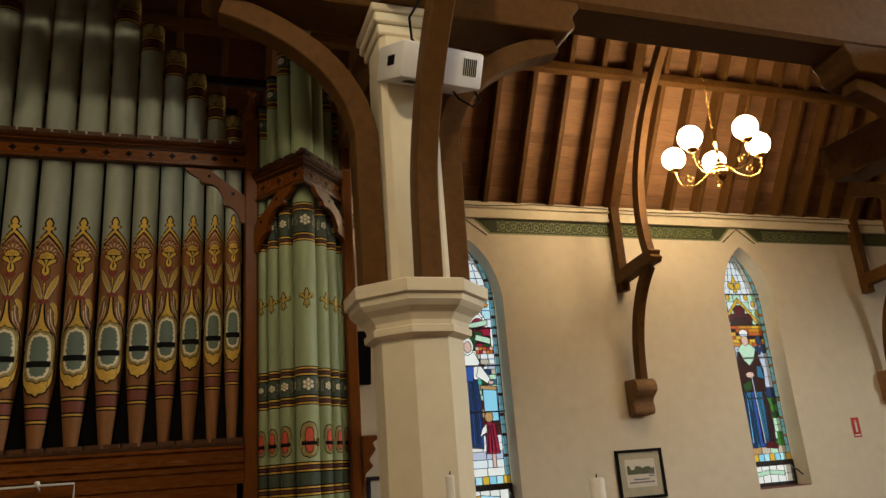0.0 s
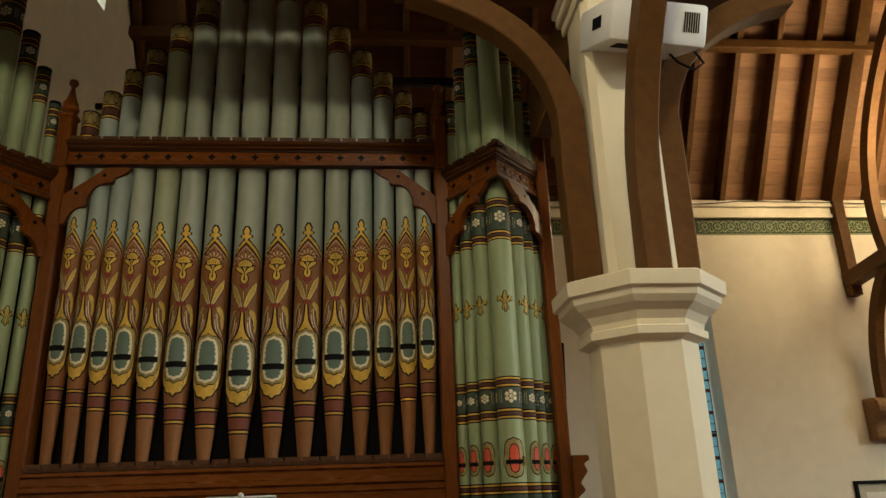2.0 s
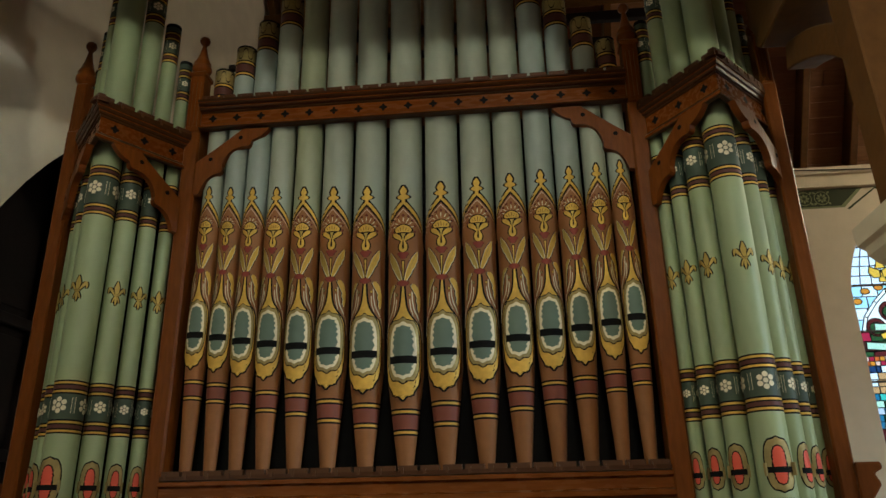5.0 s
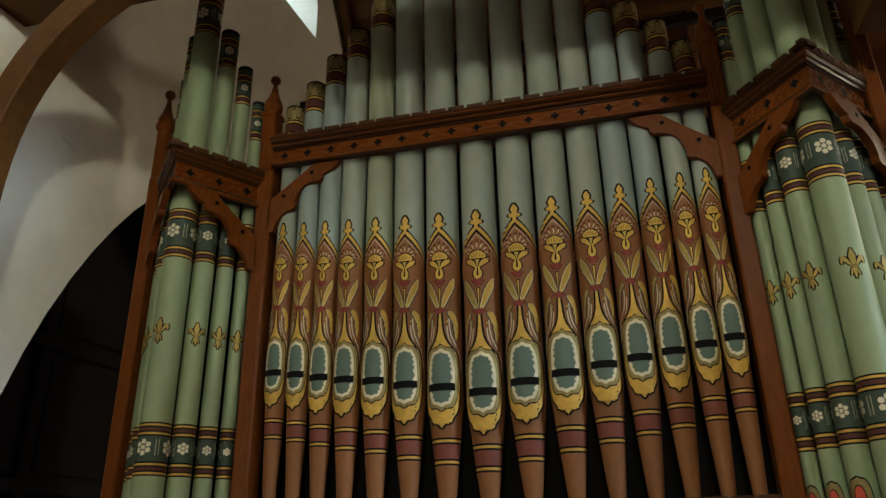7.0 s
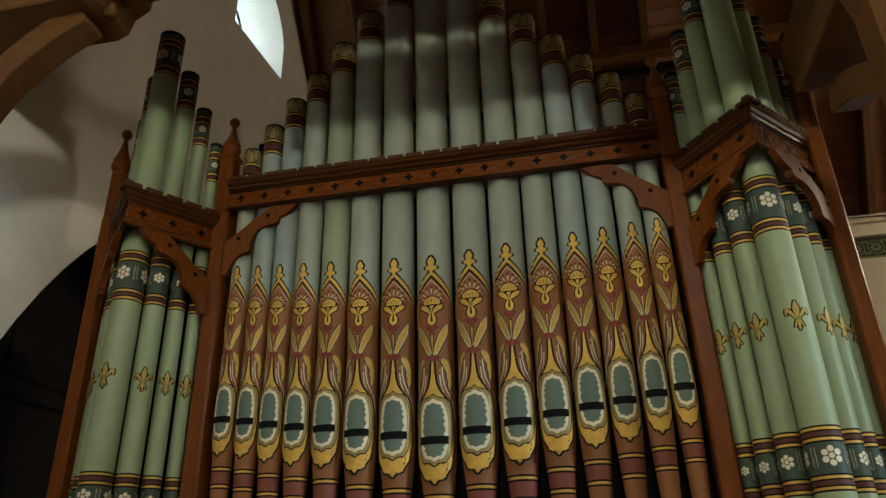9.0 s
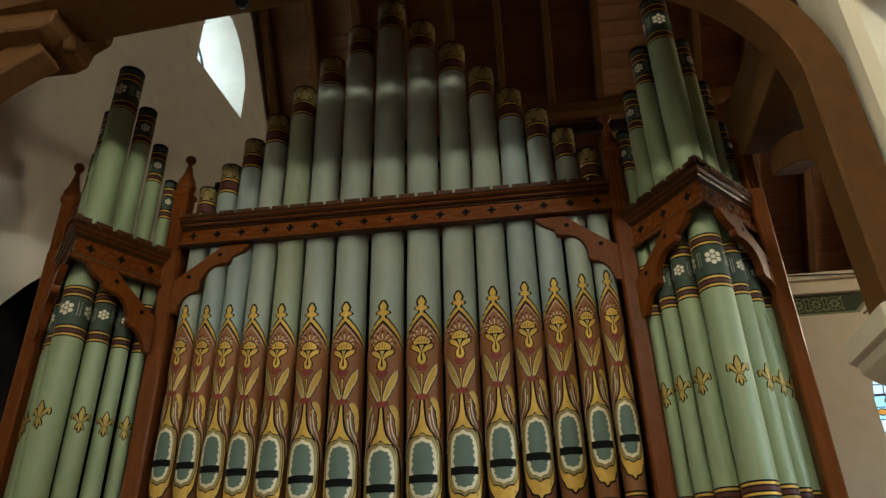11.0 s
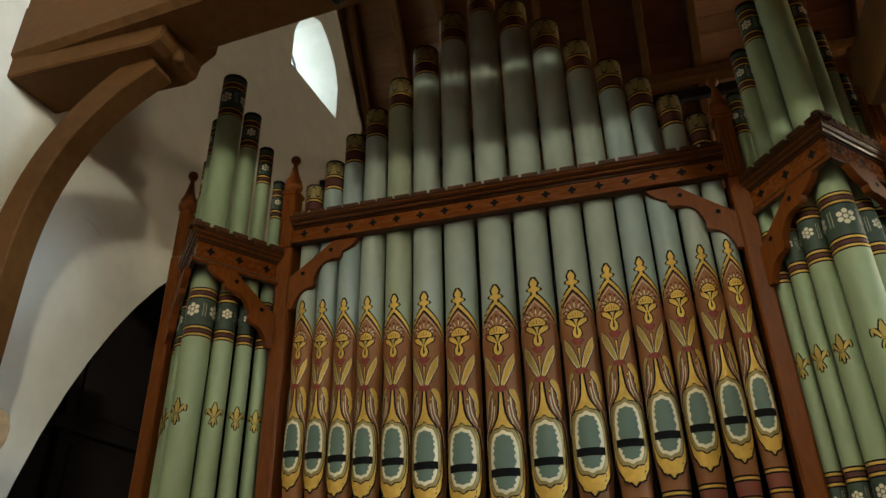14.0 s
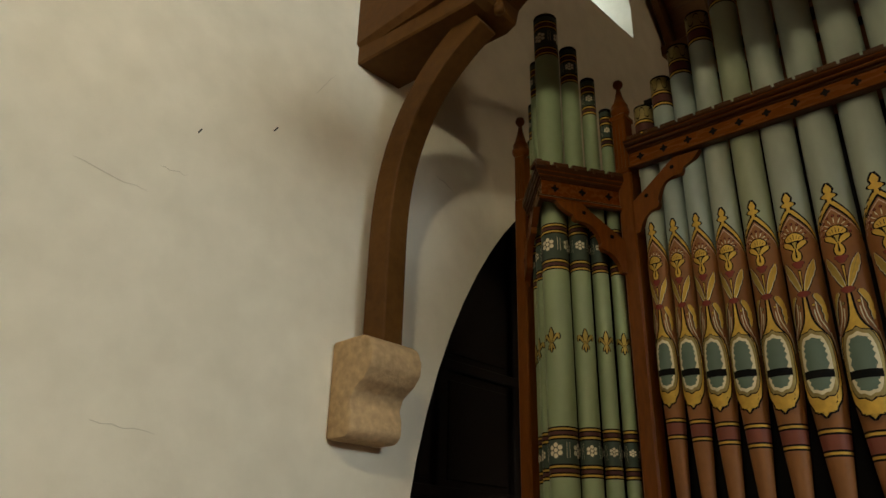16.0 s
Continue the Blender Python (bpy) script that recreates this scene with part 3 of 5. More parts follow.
        box(bm, x - 0.05, x + 0.05, y - 0.06, y + 0.06, 4.49, 4.56)
        single("strut", bm, TIMBER, "short brown timber strut on the beam", "strut", "beam struts", "structure")


def build_backdrop():
    bm = bmesh.new()
    box(bm, 1.0, 14.0, 5.2, 5.22, 0.0, 6.5)
    m = glowing("bright_overcast", (0.80, 0.90, 1.0), 1.45)
    single("backdrop", bm, m, "bright pale sky outside the windows", "sky", kind="structure")
    bm = bmesh.new()
    box(bm, 0.5, 6.5, 1.2, 1.22, 5.2, 11.5, 0, LEFT @ Matrix.Rotation(radians(90), 4, "Z"))
    single("backdrop", bm, m, "bright pale sky outside the gable window", "sky", kind="structure")


build_backdrop()
build_light_block_wall()
build_far_wall()
build_frieze()
build_left_wall()
build_gable_glass()
build_roof()
build_rafters()
for tx in TRUSS_X[1:]:
    build_truss(tx)
build_arcade()
build_shell()

# ---- the pipe organ ----
OX = 0.03           # its axis
PIPE_X = (-1.0, -0.887, -0.77, -0.645, -0.503, -0.35, -0.18, 0.003, 0.188, 0.366, 0.53, 0.681, 0.82, 0.952, 1.067)
PIPE_R = (0.053, 0.056, 0.060, 0.065, 0.071, 0.078, 0.083, 0.087, 0.086, 0.082, 0.076, 0.070, 0.065, 0.059, 0.053)
PIPE_TOP = (3.90, 4.04, 4.20, 4.36, 4.55, 4.76, 4.985, 5.17, 4.975, 4.77, 4.565, 4.38, 4.22, 4.07, 3.92)
MOUTH_Z = (2.405, 2.389, 2.367, 2.348, 2.332, 2.303, 2.28, 2.248, 2.28, 2.305, 2.328, 2.347, 2.363, 2.382, 2.402)
TIP_Z = (3.18, 3.17, 3.163, 3.155, 3.147, 3.138, 3.13, 3.123, 3.133, 3.144, 3.153, 3.164, 3.173, 3.182, 3.19)
RUSSET = material("russet_band", (0.19, 0.055, 0.036), 0.5, vary=0.12, bump=0)
SILL_Z, RAIL_Z0, RAIL_Z1 = 1.735, 3.505, 3.685


class Wrap:
    """Draws flat painted shapes round an upright pipe; u in pipe radii, z in metres, face: the way the pipe faces."""

    def __init__(self, cx, cy, r, face=-90, mats=()):
        self.bm, self.cx, self.cy, self.r, self.face, self.mats = bmesh.new(), cx, cy, r, radians(face), list(mats)

    def point(self, u, z, layer, r=None):
        rr = (r or self.r) + 0.0008 + 0.0007 * layer
        a = self.face + u
        return self.bm.verts.new((self.cx + rr * math.cos(a), self.cy + rr * math.sin(a), z))

    def rows(self, rows, layer, mat, cols=4):
        """A shape given by rows (z, u from, u to)."""
        k = self.mats.index(mat)
        grid = [[self.point(a + (b - a) * j / cols, z, layer) for j in range(cols + 1)] for z, a, b in rows]
        for p, q in zip(grid, grid[1:]):
            for j in range(cols):
                f = self.bm.faces.new((p[j], p[j + 1], q[j + 1], q[j]))
                f.material_index, f.smooth = k, True

    def sym(self, rows, layer, mat, cols=4):
        self.rows([(z, -h, h) for z, h in rows], layer, mat, cols)

    def both(self, rows, layer, mat, cols=2):
        self.rows(rows, layer, mat, cols)
        self.rows([(z, -b, -a) for z, a, b in rows], layer, mat, cols)

    def spot(self, u, z, ru, rz, layer, mat, n=8, turn=0.0):
        k = self.mats.index(mat)
        f = self.bm.faces.new([self.point(u + ru * math.cos(2 * math.pi * i / n + turn), z + rz * math.sin(2 * math.pi * i / n + turn), layer) for i in range(n)])
        f.material_index = k

    def petal(self, u, z, angle, r0, r1, w, layer, mat):
        """A pointed petal; lengths in metres."""
        k = self.mats.index(mat)
        c, s = math.cos(angle), math.sin(angle)
        pts = [(r0, 0), (r0 + (r1 - r0) * 0.55, w), (r1 * 0.97, w * 0.55), (r1, 0), (r1 * 0.97, -w * 0.55), (r0 + (r1 - r0) * 0.55, -w)]
        f = self.bm.faces.new([self.point(u + (a * c - b * s) / self.r, z + a * s + b * c, layer) for a, b in pts])
        f.material_index = k


ORN = [BLACK, GOLD, BROWN, CREAM, PINK, RED, OLIVE, SLATE, MAROON, AGED]


def superell(z0, z1, hw, n=14, p=2.6, wave=0.0):
    out = []
    for i in range(n + 1):
        t = -1 + 2 * i / n
        t = math.copysign(abs(t) ** 0.75, t)
        h = hw * max(0.0, 1 - abs(t) ** p) ** (1 / p)
        if wave:
            h *= 1 - wave * (0.5 + 0.5 * math.cos(i * math.pi))
        out.append(((z0 + z1) / 2 + t * (z1 - z0) / 2, h))
    return out


def ornament(cx, cy, r, zm, zt):
    """The stencilled decoration of one front pipe, from its mouth to the tip of the painted arch."""
    w = top = Wrap(cx, cy, r, -90, ORN)
    tip, mid, spray, sides, neck_w, low = (Wrap(cx, cy, r, -90, ORN) for _ in range(6))
    L = zt - zm
    k = r / 0.087
    Z = lambda v: zm + v * L   # noqa: E731

    def arch(shift, layer, mat):
        prof = ((0.66, 1.52), (0.72, 1.46), (0.75, 1.34), (0.78, 1.14), (0.81, 0.88), (0.84, 0.59), (0.865, 0.35), (0.885, 0.16), (0.902, 0.0))
        w.sym([(Z(v + shift), h) for v, h in prof], layer, mat, 8)

    arch(0.029, 0, BLACK)
    arch(0.015, 1, GOLD)
    arch(-0.014, 2, BLACK)
    arch(-0.031, 3, BROWN)
    arch(-0.043, 4, PINK)
    arch(-0.050, 5, BROWN)
    fle = ((0.895, 0.11), (0.914, 0.09), (0.921, 0.28), (0.930, 0.36), (0.939, 0.30), (0.946, 0.12), (0.955, 0.17), (0.968, 0.21), (0.984, 0.13), (1.0, 0.0))
    w = tip
    w.sym([(Z(v) + (0.006 if v > 0.99 else 0.001), h + 0.12) for v, h in fle], 2, BLACK)
    w.sym([(Z(v), h) for v, h in fle], 3, GOLD)
    w = mid
    # fan of strokes and beads over a gilt flower
    for q in range(9):
        a = radians(-12 + 204 * q / 8)
        if 1 <= q <= 7:
            w.petal(0, Z(0.738), a, 0.03 * k, (0.052 + 0.010 * math.sin(a)) * k, 0.0022 * k, 6, CREAM)
        u, z = 0.67 * math.cos(a), Z(0.738) + 0.072 * k * math.sin(a)
        w.spot(u, z, 0.078, 0.0068 * k, 6, BLACK)
        w.spot(u, z, 0.050, 0.0044 * k, 7, RED)
    dome = ((0.714, 0.38), (0.722, 0.46), (0.734, 0.46), (0.745, 0.37), (0.754, 0.21), (0.759, 0.04))
    w.sym([(Z(0.655), 0.10), (Z(0.680), 0.30), (Z(0.705), 0.52), (Z(0.722), 0.50)], 7, BLACK)
    w.sym([(Z(v) + (0.004 if v > 0.75 else 0), h + 0.09) for v, h in dome], 7, BLACK)
    w.sym([(Z(v), h) for v, h in dome], 8, GOLD)
    for u in (-0.30, -0.15, 0.0, 0.15, 0.30):
        w.rows([(Z(0.722), u * 0.8 - 0.016, u * 0.8 + 0.016), (Z(0.750 - 0.05 * abs(u)), u * 1.12 - 0.014, u * 1.12 + 0.014)], 9, BLACK, 1)
    wing = ((0.660, 0.04, 0.09), (0.670, 0.07, 0.24), (0.682, 0.10, 0.42), (0.693, 0.16, 0.56), (0.703, 0.26, 0.60), (0.711, 0.40, 0.56))
    w.both([(Z(v) - 0.001, a - 0.07, b + 0.085) for v, a, b in wing], 9, BLACK)
    w.both([(Z(v), a, b) for v, a, b in wing], 10, GOLD)
    w.sym([(Z(0.664), 0.02), (Z(0.690), 0.06), (Z(0.706), 0.13)], 11, AGED, 2)
    ring = ((0.597, 0.06), (0.606, 0.18), (0.622, 0.23), (0.640, 0.21), (0.656, 0.12), (0.672, 0.03))
    w.sym([(Z(v), h + 0.07) for v, h in ring], 9, BLACK)
    w.sym([(Z(v), h) for v, h in ring], 10, GOLD)
    w.sym([(Z(0.616), 0.05), (Z(0.63), 0.05), (Z(0.668), 0.02)], 11, BLACK, 2)
    red = ((0.556, 0.05), (0.565, 0.17), (0.575, 0.20), (0.583, 0.30), (0.592, 0.30), (0.598, 0.16))
    w.sym([(Z(v), h + 0.04) for v, h in red], 7, MAROON)
    w.sym([(Z(v), h) for v, h in red], 8, RED)
    # pair of leaves on a stem
    w = spray
    leaf = ((0.423, 0.05, 0.10), (0.450, 0.10, 0.28), (0.475, 0.15, 0.42), (0.500, 0.22, 0.52), (0.512, 0.26, 0.64), (0.535, 0.34, 0.70), (0.548, 0.40, 0.80), (0.570, 0.52, 0.82), (0.588, 0.66, 0.84), (0.605, 0.80, 0.83))
    w.both([(Z(v) - 0.002, a - 0.075, b + 0.085) for v, a, b in leaf], 5, BLACK)
    w.both([(Z(v) - 0.001, a - 0.03, b + 0.035) for v, a, b in leaf], 6, CREAM)
    # right leaf bright; left leaf in duller gilding to show it shaded
    w.rows([(Z(v), a, b) for v, a, b in leaf], 7, GOLD, 2)
    w.rows([(Z(v), -b, -a) for v, a, b in leaf], 7, AGED, 2)
    w.both([(Z(v), a * 0.6 + b * 0.4 - 0.012, a * 0.6 + b * 0.4 + 0.012) for v, a, b in leaf[1:-1]], 8, OLIVE, 1)
    w.both([(Z(v), a - 0.085, a - 0.035) for v, a, b in leaf], 6, MAROON, 1)
    w.sym([(Z(0.428), 0.05), (Z(0.50), 0.07), (Z(0.548), 0.10), (Z(0.550), 0.02)], 7, BLACK, 2)
    w.sym([(Z(0.44), 0.015), (Z(0.50), 0.03), (Z(0.543), 0.055)], 8, GOLD, 2)
    red2 = ((0.398, 0.06), (0.407, 0.22), (0.416, 0.32), (0.425, 0.28), (0.433, 0.12))
    w.sym([(Z(v), h + 0.04) for v, h in red2], 8, MAROON)
    w.sym([(Z(v), h) for v, h in red2], 9, RED)
    w = sides
    # a thin curl on one side of the neck, a scalloped leaf on the other
    curl = ((0.258, 0.88, 0.93), (0.30, 0.84, 0.95), (0.33, 0.78, 0.90), (0.36, 0.70, 0.84), (0.385, 0.58, 0.78), (0.402, 0.46, 0.70), (0.411, 0.50, 0.62))
    fat = ((0.258, 0.88, 0.93), (0.280, 0.80, 1.00), (0.300, 0.84, 1.08), (0.318, 0.74, 1.02), (0.340, 0.78, 1.06), (0.362, 0.64, 0.98), (0.383, 0.52, 0.92), (0.402, 0.42, 0.80), (0.414, 0.50, 0.66))
    for s, shape in ((-1, curl), (1, fat)):
        for grow, mat, lay in ((0.075, BLACK, 5), (0.02, CREAM, 6), (0.0, GOLD if s > 0 else AGED, 7)):
            w.rows([(Z(v), *sorted((s * (a - grow), s * (b + grow * 0.6)))) for v, a, b in shape], lay, mat, 3)
        w.spot(s * 0.36, Z(0.352), 0.105, 0.0092 * k, 8, BLACK)
        w.spot(s * 0.36, Z(0.352), 0.078, 0.0068 * k, 9, GOLD if s > 0 else OLIVE)
        w.rows([(Z(v), *sorted((s * (a - 0.025), s * (a + h)))) for v, a, h in ((0.235, 0.56, 0.0), (0.27, 0.42, 0.02), (0.31, 0.36, 0.03), (0.328, 0.36, 0.02))], 8, CREAM, 1)
        w.rows([(Z(v), *sorted((s * (a - 0.03), s * (a + 0.03)))) for v, a in ((0.10, 1.22), (0.15, 1.16), (0.20, 1.02), (0.235, 0.80), (0.27, 0.60), (0.32, 0.50), (0.37, 0.48))], 6, CREAM, 1)
        w.spot(s * 0.98, Z(0.215), 0.06, 0.008 * k, 6, RED)
    w = neck_w
    neck = ((-0.06, 1.02), (0.0, 1.04), (0.10, 1.03), (0.155, 0.96), (0.19, 0.80), (0.212, 0.58), (0.235, 0.37), (0.26, 0.23), (0.29, 0.14), (0.33, 0.09), (0.37, 0.065), (0.40, 0.045))
    w.sym([(Z(v) + 0.003, h + 0.10) for v, h in neck], 7, BLACK, 6)
    w.sym([(Z(v), h) for v, h in neck], 8, GOLD, 6)
    lip = ((-0.210, 0.0), (-0.198, 0.10), (-0.188, 0.20), (-0.184, 0.34), (-0.188, 0.42), (-0.180, 0.52), (-0.165, 0.56), (-0.150, 0.66), (-0.130, 0.82), (-0.10, 0.92), (-0.05, 0.98))
    lip = sorted(lip)
    w.sym([(Z(v) - 0.006, h + 0.08) for v, h in lip], 7, BLACK, 6)
    w.sym([(Z(v), h) for v, h in lip], 8, GOLD, 6)
    # mouth
    w = low
    w.sym(superell(Z(-0.130), Z(0.232), 0.97), 9, BLACK, 6)
    w.sym(superell(Z(-0.124), Z(0.226), 0.92), 10, OLIVE, 6)
    w.sym(superell(Z(-0.104), Z(0.205), 0.72), 11, CREAM, 6)
    w.sym(superell(Z(-0.084), Z(0.184), 0.58, 18, 3.2, 0.20), 12, SLATE, 6)
    w.sym([(Z(-0.020), 0.72), (Z(0.020), 0.72)], 14, BLACK, 6)
    return [q.bm for q in (top, tip, mid, spray, sides, neck_w, low)]


def front_pipe(organ, i):
    cx, r, top, zm, zt = PIPE_X[i], PIPE_R[i] * 0.965, PIPE_TOP[i], MOUTH_Z[i], TIP_Z[i]
    cy = r                                    # fronts in one plane
    k = r / 0.087
    mats = [{4: OLIVE_PIPE, 1: BLUE_PIPE, 2: BLUE_PIPE, 11: BLUE_PIPE, 12: BLUE_PIPE}.get(i, GREY), BROWN, BLACK, GOLD, MAROON, RUSSET, OLIVE]
    b0 = zm - 0.195 - 0.02 * k                # top of the foot's painted rings
    foot = lambda z: 0.030 * (0.6 + 0.4 * k) + (r - 0.030 * (0.6 + 0.4 * k)) * min(1.0, ((z - SILL_Z) / (zm - 0.06 - SILL_Z)) ** 0.92)   # noqa: E731
    stops = [(SILL_Z, 1)]
    z = b0 - 0.122 * (0.55 + 0.45 * k)
    for h, m in ((0.009, 2), (0.011, 3), (0.009, 2), (0.062, 5), (0.009, 2), (0.011, 3), (0.009, 2)):
        stops.append((z, m))
        z += h * (0.55 + 0.45 * k)
    stops += [(z, 1), (zm - 0.06, 1), (zt - (zt - zm) * 0.27, 0)]
    hb = 0.13 * (0.6 + 0.4 * k)
    t = top - hb * 1.75
    for h, m in ((0.009, 2), (0.010, 3), (0.008, 2), (0.42 * hb, 4), (0.008, 2), (0.010, 3), (0.008, 2)):
        stops.append((t, m))
        t += h
    stops += [(t, 6), (top - 0.012, 2), (top, 2)]
    prof = [(foot(z) if z < zm - 0.06 else r, z) for z, _ in stops]
    mi = [m for _, m in stops[:-1]]
    prof += [(r * 0.93, top), (r * 0.93, top - 0.25)]
    mi += [2, 2]
    bm = bmesh.new()
    lathe(bm, prof, cx, cy, 36, mi)
    p = part("pipe", bm, mats, organ, "grey-green organ pipe with a russet stencilled foot")
    for name, shape, label in zip(("painted_arch", "fleuron", "painted_flower", "painted_foliage", "painted_scrollwork", "mouth_border", "mouth"), ornament(cx, cy, r, zm, zt),
                                  ("gilt pointed arch edged in black", "gilt fleuron", "gilt flower under a cream fan", "pair of gilt leaves", "gilt scrolls with small beads", "gilt ogee border", "green mouth plate with cream scalloped border")):
        part(name, shape, ORN, p, label)
    # scroll drawing on the gilt band at the top
    w = Wrap(cx, cy, r, -90, [BLACK])
    zc, hh = t + (top - 0.012 - t) * 0.5, (top - 0.012 - t) * 0.40
    n = 6
    for q in range(n):
        a = -1.5 + 3.0 * (q + 0.5) / n
        s = 1 if q % 2 else -1
        arc = [(a + 0.26 * math.sin(x), zc + s * hh * math.cos(x)) for x in (math.pi * (-1 + 2 * j / 10) * 0.62 for j in range(11))]
        for (ua, za), (ub, zb) in zip(arc, arc[1:]):
            w.bm.faces.new([w.point(ua, za - 0.0045, 1), w.point(ub, zb - 0.0045, 1), w.point(ub, zb + 0.0045, 1), w.point(ua, za + 0.0045, 1)])
    part("scroll_band", w.bm, [BLACK], p)
    # ears beside the mouth
    for sg in (-1, 1):
        bm = bmesh.new()
        box(bm, cx + sg * r * 0.80 - 0.0025, cx + sg * r * 0.80 + 0.0025, cy - r * 0.78, cy - r * 0.5, zm - 0.045 * k, zm + 0.035 * k)
        part("ear", bm, OLIVE, p, "thin metal ear beside the mouth")


TORN = [BLACK, AGED, GOLD, CREAM, RED, SCARLET, OLIVE, DKGREEN, SLATE]


def flower(w, u, z, s, layer=2):
    for k in range(6):
        a = math.pi * k / 3 + 0.52
        w.spot(u + 0.0195 * s * math.cos(a) / w.r, z + 0.0195 * s * math.sin(a), 0.0092 * s / w.r, 0.0092 * s, layer, CREAM)
    w.spot(u, z, 0.0085 * s / w.r, 0.0085 * s, layer, CREAM)


def fleur(w, u, z, s):
    """A gilt lily with a black edge, about 0.14 high."""
    k = 0.075 / w.r * s
    mid = ((-0.062, 0.0), (-0.045, 0.06), (-0.028, 0.09), (-0.012, 0.05), (0.0, 0.06), (0.018, 0.14), (0.040, 0.18), (0.060, 0.11), (0.082, 0.0))
    arm = ((-0.004, 0.06, 0.14), (0.010, 0.14, 0.30), (0.024, 0.22, 0.46), (0.036, 0.32, 0.56), (0.046, 0.42, 0.56))
    tip = ((0.008, 0.54, 0.57), (0.020, 0.50, 0.62), (0.034, 0.48, 0.62), (0.042, 0.48, 0.57))
    tail = ((-0.046, 0.20, 0.24), (-0.034, 0.14, 0.24), (-0.020, 0.08, 0.18), (-0.008, 0.04, 0.10))
    for g, mat, lay in ((0.085, BLACK, 1), (0.0, AGED, 3)):
        w.rows([(z + v * s, u - (h + g) * k, u + (h + g) * k) for v, h in mid], lay, mat, 2)
        for sg in (-1, 1):
            for shape in (arm, tip, tail):
                w.rows([(z + v * s, *sorted((u + sg * (a - g) * k, u + sg * (b + g) * k))) for v, a, b in shape], lay, mat, 2)
    w.rows([(z - 0.008 * s, u - 0.20 * k, u + 0.20 * k), (z + 0.002 * s, u - 0.20 * k, u + 0.20 * k)], 4, BLACK, 2)
    w.rows([(z - 0.006 * s, u - 0.18 * k, u + 0.18 * k), (z, u - 0.18 * k, u + 0.18 * k)], 5, AGED, 2)


def tower_pipe(organ, cx, cy, r, top, face):
    """A sage green tower pipe with two painted collars, a lily, a red mouth and a dark collar at its top."""
    mats = [GREEN, BLACK, GOLD, MAROON, DKGREEN]
    stops = [(1.30, 0)]

    def collar(z0, z1, dark):
        lines = ((0.007, 1), (0.009, 2), (0.006, 1), (0.016, 3), (0.006, 1), (0.009, 2), (0.007, 1))
        z = z0
        for h, m in lines:
            stops.append((z, m))
            z += h
        stops.append((z, dark))
        z = z1 - sum(h for h, _ in lines)
        for h, m in lines:
            stops.append((z, m))
            z += h
        stops.append((z1, 0))

    collar(1.42, 1.61, 4)
    collar(1.93, 2.158, 4)
    collar(2.940, 3.200, 4)
    hb = 0.30 if r > 0.06 else 0.25
    collar(top - hb, top - 0.05, 4)
    stops[-1] = (top - 0.05, 4)
    stops += [(top - 0.02, 1), (top, 1)]
    bm = bmesh.new()
    prof = [(r, z) for z, _ in stops] + [(r * 0.92, top), (r * 0.92, top - 0.2)]
    lathe(bm, prof, cx, cy, 32, [m for _, m in stops[:-1]] + [1, 1])
    p = part("tower_pipe", bm, mats, organ, "sage green organ pipe with painted collars")
    w = Wrap(cx, cy, r, face, TORN)
    s = min(1.25, r / 0.055)
    for z in (3.080, 2.05, top - hb / 2 - 0.02):
        for u in (-1.7, 0.0, 1.7):
            flower(w, u, z, s)
        for u in (-0.85, 0.85):
            for d in (-0.10, 0.0, 0.10):
                w.rows([(z - 0.035, u + d - 0.012, u + d + 0.012), (z + 0.035, u + d - 0.012, u + d + 0.012)], 2, CREAM if d else SLATE, 1)
    part("flower_stencil", w.bm, TORN, p, "cream six-petalled flowers on the collars")["kind"] = "stuff"
    w = Wrap(cx, cy, r, face, TORN)
    fleur(w, 0.0, 2.565, 0.70 + 0.15 * s)
    part("painted_lily", w.bm, TORN, p, "gilt lily with a black edge")
    w = Wrap(cx, cy, r, face, TORN)
    zm = 1.725
    h = 0.088 * (0.55 + 0.45 * s)
    w.sym(superell(zm - h, zm + h + 0.015, 0.84), 1, BLACK, 6)
    w.sym(superell(zm - h + 0.005, zm + h + 0.009, 0.76), 2, OLIVE, 6)
    w.sym(superell(zm - h * 0.72, zm + h * 0.82, 0.43, 14, 2.6, 0.1), 3, BLACK, 5)
    w.sym(superell(zm - h * 0.66, zm + h * 0.76, 0.365, 20, 2.6, 0.16), 4, SCARLET, 5)
    w.sym([(zm - 0.024, 0.66), (zm - 0.002, 0.66)], 5, BLACK, 5)
    part("mouth", w.bm, TORN, p, "scarlet mouth plate in a tarnished gilt border")
    for sg in (-1, 1):
        bm = bmesh.new()
        m = Matrix.Translation((cx, cy, 0)) @ Matrix.Rotation(radians(face) + sg * 0.72, 4, "Z")
        box(bm, r * 0.96, r + 0.014 * s, -0.004, 0.004, zm - 0.034, zm + 0.014, 0, m)
        part("ear", bm, OLIVE, p, "thin tarnished metal ear beside the mouth")


SHARED = {}


def shared(key, make, mats):
    if key not in SHARED:
        bm = bmesh.new()
        make(bm)
        SHARED[key] = finish(key, bm, mats)
    return SHARED[key]


def placed(name, mesh, parent, m):
    ob = new(name, mesh)
    ob.parent = parent
    ob.matrix_parent_inverse = Matrix.Translation(-parent.location)
    ob.matrix_basis = m
    return ob


def cross_shape(bm):
    """A small pierced cross, as four lobes and a heart, cut as one outline."""
    s = 0.0120
    pts = []
    for k in range(4):
        a = math.pi / 2 * k
        for j in range(-3, 4):
            t = a + j * 0.62
            pts.append((s * 1.22 * math.cos(a) + s * 0.60 * math.cos(t), s * 1.22 * math.sin(a) + s * 0.60 * math.sin(t)))
